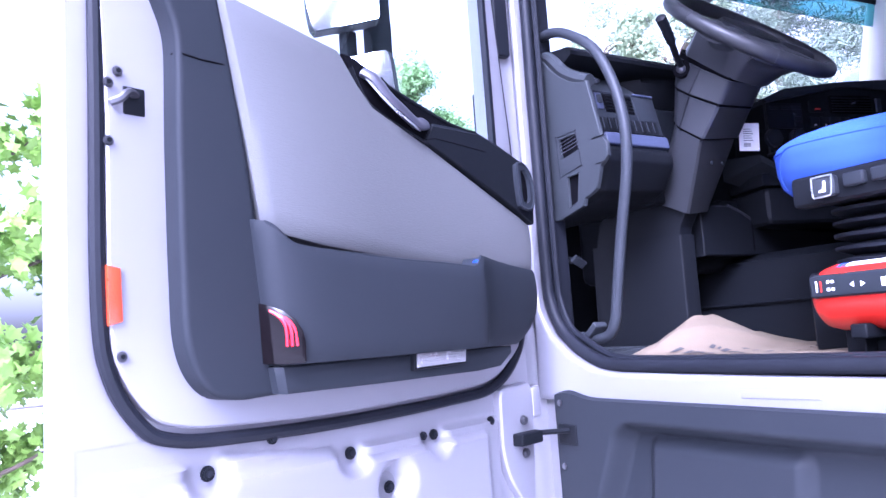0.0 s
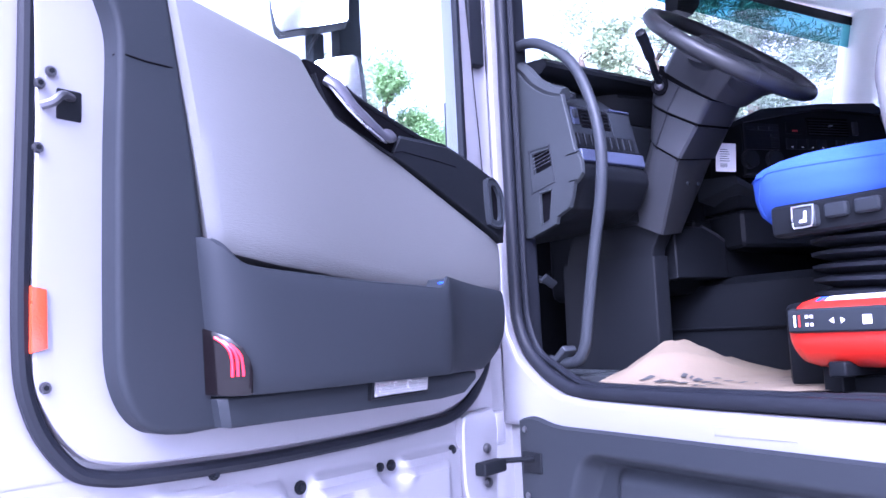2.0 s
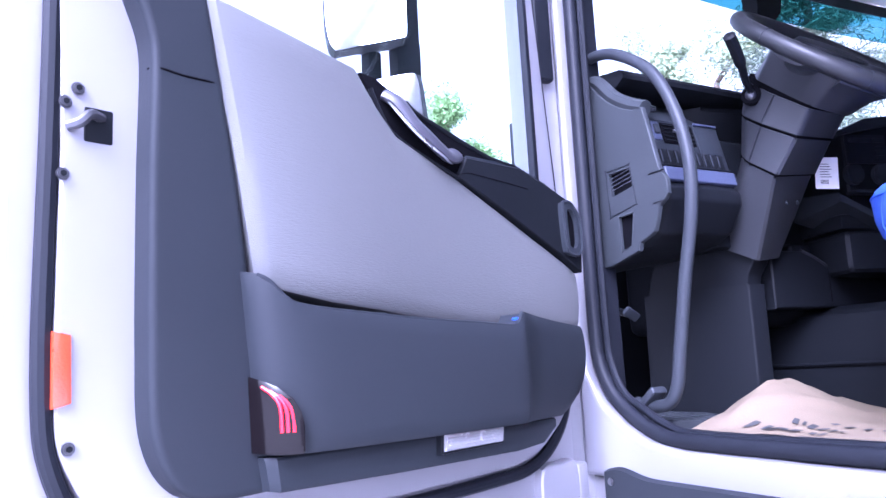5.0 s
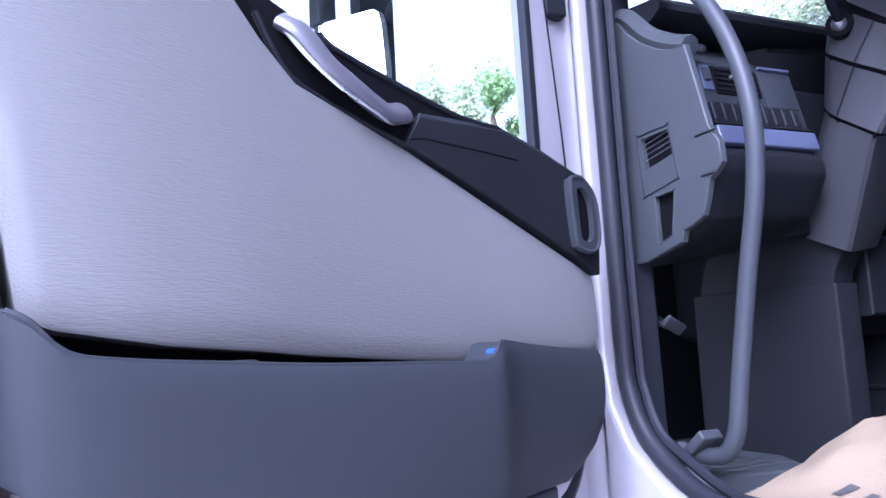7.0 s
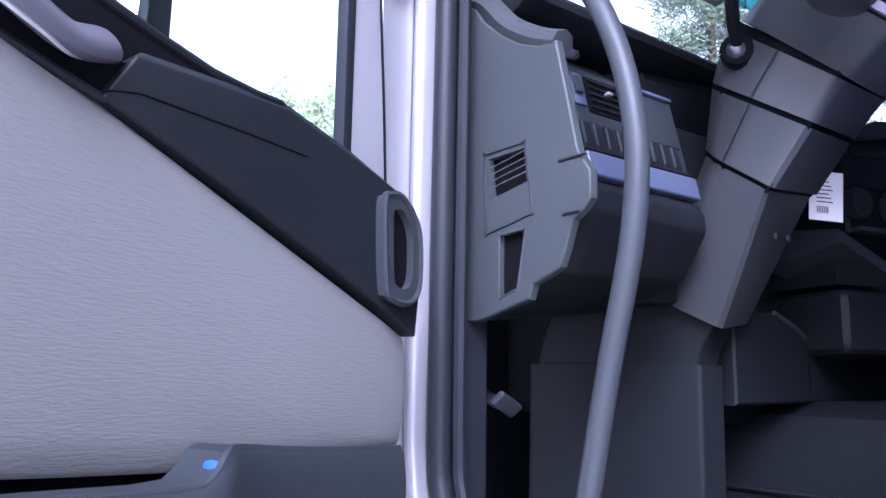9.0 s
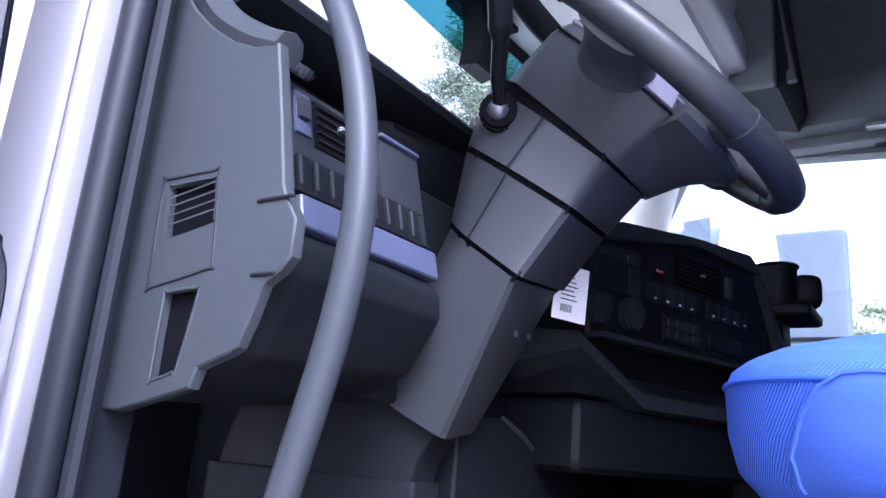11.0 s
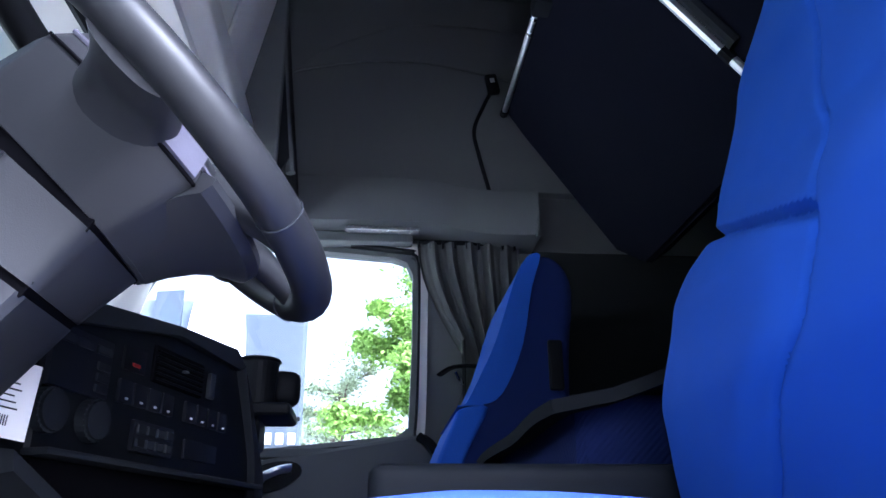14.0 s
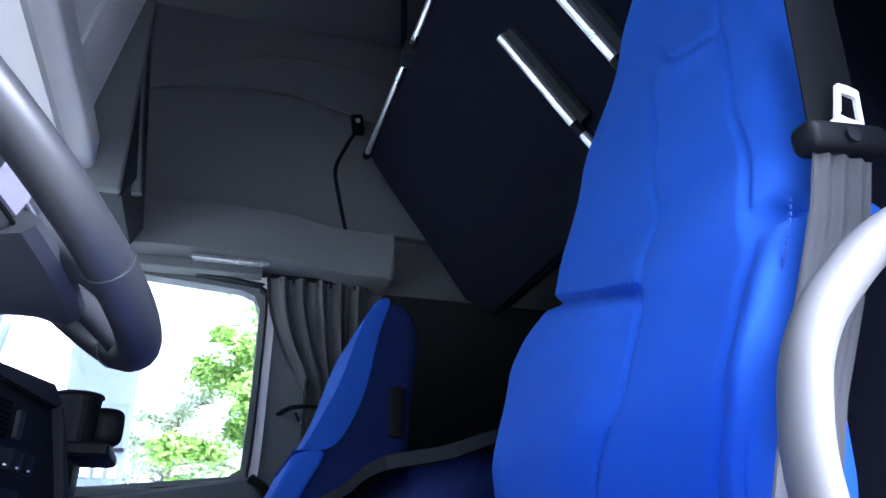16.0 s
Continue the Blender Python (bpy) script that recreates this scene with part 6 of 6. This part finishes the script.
ob_out = smooth_outline([(0.79, 0.0), (0.80, 0.10), (0.795, 0.57), (0.70, 0.665), (-0.6, 0.67), (-0.95, 0.6), (-0.95, 0.0)], 1)
if bnrm.y > 0:
    bnrm = -bnrm
bd = bmesh.new()
lo_v = [bd.verts.new(Vector((x, 0, 0)) + BA + bdir * s) for x, s in ob_out]
hi_v = [bd.verts.new(Vector((x, 0, 0)) + BA + bdir * s + bnrm * 0.09) for x, s in ob_out]
bd.faces.new(lo_v)
bd.faces.new(hi_v)
for i in range(len(lo_v)):
    bd.faces.new((lo_v[i], lo_v[(i + 1) % len(lo_v)], hi_v[(i + 1) % len(lo_v)], hi_v[i]))
bmesh.ops.recalc_face_normals(bd, faces=bd.faces[:])
bmesh.ops.bevel(bd, geom=bd.edges[:], offset=0.012, segments=2, affect="EDGES")
part("board", bd, BLACKCLOTH, bunk, "dark blue covered board")
part("rail", tube([(0.79, -0.918, 3.052), (-0.95, -0.918, 3.052)], 0.009, 8), ALU, bunk, "aluminium edge rail")
part("rail_cap", cyl(0.014, 0.03, pose(0.795, -0.918, 3.052, 0, 90), 12, 0.004), DARKER, bunk)
part("clip", move(rbox(-0.03, 0.03, -0.05, 0.01, -0.03, 0.012, 0.004), Matrix.Translation(BA + Vector((0.25, 0.010, -0.004)))), DARK, bunk)
strap2 = part("strap", tube([(0.285, -0.915, 3.06), (0.285, -0.91, 3.10), (0.285, -0.91, 3.46)], 0.009, 8, flat=0.5), DARKER, bunk, "black hanging strap")
lad = thing("bunk_ladder", "folded bunk ladder with aluminium rails under the upper bunk", "ladder")
out = Vector((0, 0.016, 0.011))
for a, b in ((Vector((-0.076, -1.056, 2.853)), Vector((-0.10, -1.201, 2.643))), (Vector((-0.268, -0.99, 2.947)), Vector((-0.296, -1.19, 2.66)))):
    d = (b - a).normalized()
    part("rail", tube([a + out, b + out], 0.0125, 10), ALU, lad, "aluminium tube")
    part("rail_back", tube([a + Vector((-0.034, 0.004, 0.003)), b + Vector((-0.034, 0.004, 0.003))], 0.018, 10), DARK, lad)
    part("joint", tube([b + out, b + out + d * 0.03], 0.014, 10), DARKER, lad)
    part("end", tube([b + out + d * 0.03, b + out + d * 0.07], 0.011, 10), ALU, lad)

lower = thing("lower_bunk", "navy lower bunk mattress with a dark cover between the seats", "bunk")
part("mattress", rbox(-0.25, 0.40, -2.0, -0.80, 1.60, 1.955, 0.03, 3), NAVYRIB, lower)
part("mattress_rear", rbox(-0.95, 1.05, -2.0, -1.15, 1.40, 1.94, 0.04, 3), NAVYRIB, lower)
cv_rows = []
for i in range(15):
    y = -0.755 - 1.2 * i / 14
    row = []
    for j in range(13):
        x = -0.30 + 0.76 * j / 12
        z = 1.965 + 0.045 * step01(-y, 0.78, 1.1) + 0.010 * noise.noise(Vector((x * 5, y * 5, 2))) - 0.030 * groove(i, 0, 1.2)
        row.append((x, y, z))
    cv_rows.append(row)
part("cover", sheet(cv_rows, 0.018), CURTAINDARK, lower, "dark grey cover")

# ---- outside ----
LOBED = [(0.0, -1.0), (0.18, -0.55), (0.75, -0.62), (0.55, -0.1), (0.85, 0.35), (0.35, 0.35), (0.28, 0.85), (0.0, 0.62), (-0.28, 0.85), (-0.35, 0.35), (-0.85, 0.35), (-0.55, -0.1), (-0.75, -0.62), (-0.18, -0.55)]
OVAL = [(0.0, -1.0), (0.42, -0.35), (0.36, 0.4), (0.0, 1.0), (-0.36, 0.4), (-0.42, -0.35)]
NEEDLE = [(-0.14, -1.0), (0.14, -1.0), (0.10, 1.0), (-0.10, 1.0)]


def limb(rng, a, b, r0, r1):
    mid = (a + b) / 2 + Vector((rng.uniform(-1, 1), rng.uniform(-1, 1), rng.uniform(-0.5, 0.5))) * (b - a).length * 0.08
    return tube(smooth_path([a, mid, b], 4), r0, 7, taper=[1.0, (r0 + r1) / (2 * r0), r1 / r0])


def broad_tree(name, label, x, y, h, spread, n, leaf, outline, seed, mat, low=0.15):
    """A tapered trunk, limbs that fork, and leaves in clumps at their ends."""
    rng = random.Random(seed)
    t = thing(name, label, "tree", pose(x, y, 0), "trees round the yard")
    top = Vector((rng.uniform(-0.2, 0.2), rng.uniform(-0.2, 0.2), h * 0.8))
    part("trunk", tube(smooth_path([Vector((0, 0, -0.05)), Vector((0.05, 0, h * 0.3)), top], 6), h * 0.022, 10, taper=[1.0, 0.7, 0.25]), BARK, t)
    tips = []
    for k in range(16):
        f = low + (0.8 - low) * k / 15
        a = 2.4 * k + rng.uniform(-0.4, 0.4)
        base = Vector((0.04, 0, 0)) + top * (f / 0.8)
        reach = spread * (0.55 + 0.45 * math.sin(math.pi * min(1.0, f + 0.15))) * rng.uniform(0.75, 1.1)
        tip = base + Vector((math.cos(a) * reach, math.sin(a) * reach, reach * rng.uniform(0.1, 0.6)))
        part("limb", limb(rng, base, tip, h * 0.007, h * 0.0022), BARK, t)
        for s in (0.45, 0.7, 0.9, 1.05):
            tips.append((base + (tip - base) * s + Vector((rng.uniform(-1, 1), rng.uniform(-1, 1), rng.uniform(-0.6, 0.9))) * spread * 0.14, spread * rng.uniform(0.12, 0.26)))
    tips.append((top + Vector((0, 0, h * 0.1)), spread * 0.3))

    def place(r):
        c, rad = r.choice(tips)
        v = Vector((r.gauss(0, 1), r.gauss(0, 1), r.gauss(0, 0.8)))
        return c + v * rad * 0.55

    me = leaves(n, place, leaf, outline, seed)
    me.materials.append(mat)
    c = new("crown", me)
    c.parent = t
    c["kind"] = "stuff"
    return t


def conifer(label, x, y, h, spread, n, seed):
    rng = random.Random(seed)
    t = thing("conifer_tree", label, "tree", pose(x, y, 0), "trees round the yard")
    part("trunk", tube([Vector((0, 0, -0.05)), Vector((0, 0, h * 0.5)), Vector((0, 0, h))], h * 0.016, 9, taper=[1.0, 0.6, 0.1]), BARK, t)
    arms = []
    for k in range(46):
        f = 0.08 + 0.9 * k / 45
        a = 2.4 * k
        r = spread * (1 - f) ** 0.8 * rng.uniform(0.7, 1.15)
        base = Vector((0, 0, h * f))
        arms.append((base, base + Vector((math.cos(a) * r, math.sin(a) * r, -0.18 * r))))

    def place(q):
        a, b = q.choice(arms)
        s = q.random() ** 0.6
        return a + (b - a) * s + Vector((q.gauss(0, 0.09), q.gauss(0, 0.09), q.gauss(-0.05, 0.09))) * (1 + s) * spread * 0.35

    me = leaves(n, place, 0.11, NEEDLE, seed)
    me.materials.append(LEAFDARK)
    c = new("crown", me)
    c.parent = t
    c["kind"] = "stuff"
    return t


broad_tree("broadleaf_tree", "young tree with large bright green lobed leaves", -2.66, 6.2, 4.3, 1.35, 4200, 0.088, LOBED, 11, LEAFBRIGHT, 0.08)
for bearing, far, h, w, seed, tone, n in ((28.9, 26, 12.0, 1.9, 12, LEAF, 52000), (27.0, 22, 10.0, 1.5, 13, LEAFPALE, 40000), (32.2, 26, 9.8, 1.7, 14, LEAF, 40000), (23.8, 26, 11.9, 2.0, 17, LEAFPALE, 46000), (44.5, 26, 13.6, 2.3, 18, LEAFPALE, 34000), (49.8, 25, 12.7, 2.4, 19, LEAFPALE, 34000)):
    bx, by = -2.1 + far * math.sin(radians(bearing)), -1.3 + far * math.cos(radians(bearing))
    broad_tree("broadleaf_tree", "pale green broadleaf tree across the yard" if tone is LEAFPALE else "full green broadleaf tree across the yard", bx, by, h, w, n, 0.075, OVAL, seed, tone)
broad_tree("broadleaf_tree", "light green tree beyond the passenger window", 16.0, -1.45, 8.7, 1.75, 36000, 0.075, OVAL, 15, LEAFBRIGHT, 0.22)
broad_tree("broadleaf_tree", "thin pale tree beyond the passenger window", 19.0, 0.35, 7.2, 1.4, 8000, 0.06, OVAL, 16, LEAFPALE, 0.3)
conifer("dark spreading conifer behind the windscreen", 14.2, 9.6, 14.5, 4.4, 42000, 21)
conifer("dark spreading conifer behind the windscreen", 20.0, 9.0, 15.0, 4.8, 21000, 22)


def parked_truck():
    """Cab of the next truck over, seen through the passenger window."""
    t = thing("parked_truck", "pale blue-grey parked truck beyond the passenger window", "truck", pose(-1.2, -0.55, 0))
    part("cab", rbox(6.2, 8.7, 1.25, 3.4, 0.9, 3.75, 0.16, 4), TRUCKPAINT, t)
    part("lower_cab", rbox(6.3, 8.6, 1.3, 3.3, 0.45, 0.92, 0.08, 3), DARK, t)
    part("side_window", rbox(6.17, 6.22, 1.95, 2.9, 2.35, 3.1, 0.04, 3), DARKER, t)
    part("side_deflector", rbox(6.2, 6.36, 0.60, 1.25, 1.0, 3.62, 0.06, 3), TRUCKGREY, t)
    part("deflector_joint", rbox(6.185, 6.21, 0.61, 1.22, 2.72, 2.75, 0.004, 1), DARKER, t)
    part("upper_deflector", prism(smooth_outline([(1.12, 3.0), (1.55, 3.0), (1.55, 3.6), (1.48, 3.78), (1.34, 3.84), (1.2, 3.78), (1.12, 3.6)], 3), 6.14, 6.21, "x", 0.02, 2), WHITE, t, "white wind deflector")
    part("door_pillar", prism([(1.62, 1.0), (1.95, 1.0), (1.86, 3.78), (1.64, 3.80)], 6.17, 6.21, "x", 0.01, 2), TRUCKGREY, t)
    part("mirror", rbox(5.82, 6.1, 2.85, 3.05, 2.45, 3.15, 0.06, 3), TRUCKPAINT, t)
    part("mirror_arm", tube([(6.2, 2.9, 3.2), (5.98, 2.95, 3.22), (5.96, 2.95, 3.1)], 0.03, 8), DARK, t)
    for k in range(6):
        part("letter_bar", rbox(6.185, 6.198, 0.64 + 0.095 * k, 0.70 + 0.095 * k, 2.53, 2.62, 0.004, 1), WHITE, t)
    for y in (2.5, -1.6):
        w = part("tyre", cyl(0.5, 0.32, pose(6.5, y, 0.5, 0, 90), 32, 0.05), RUBBER, t)
        part("wheel_hub", cyl(0.24, 0.06, pose(6.33, y, 0.5, 0, 90), 20, 0.02), ALU, w)
    part("chassis", rbox(6.7, 8.2, -3.5, 1.3, 0.7, 0.95, 0.03), DARKER, t)
    return t


parked_truck()


def far_car(x, y, turn, mat, label):
    c = thing("parked_car", label, "car", pose(x, y, 0, 0, 0, turn), "parked cars")
    body = [(-2.1, 0.35), (-2.15, 0.75), (-1.2, 0.9), (-0.6, 1.42), (0.9, 1.45), (1.6, 0.95), (2.15, 0.85), (2.15, 0.35)]
    part("body", prism(body, -0.85, 0.85, "y", 0.08, 3, True), mat, c)
    part("side_glass", prism([(-1.05, 0.93), (-0.55, 1.34), (0.85, 1.36), (1.4, 0.97)], -0.87, 0.87, "y", 0.01), DARKER, c)
    for wx in (-1.35, 1.35):
        for wy in (-0.8, 0.8):
            part("tyre", cyl(0.32, 0.2, pose(wx, wy, 0.32, 90), 20, 0.03), RUBBER, c)
    return c


far_car(-1.2, 27.0, 8, WHITE, "white parked car across the yard")
far_car(1.6, 28.0, 12, RED, "red parked car across the yard")
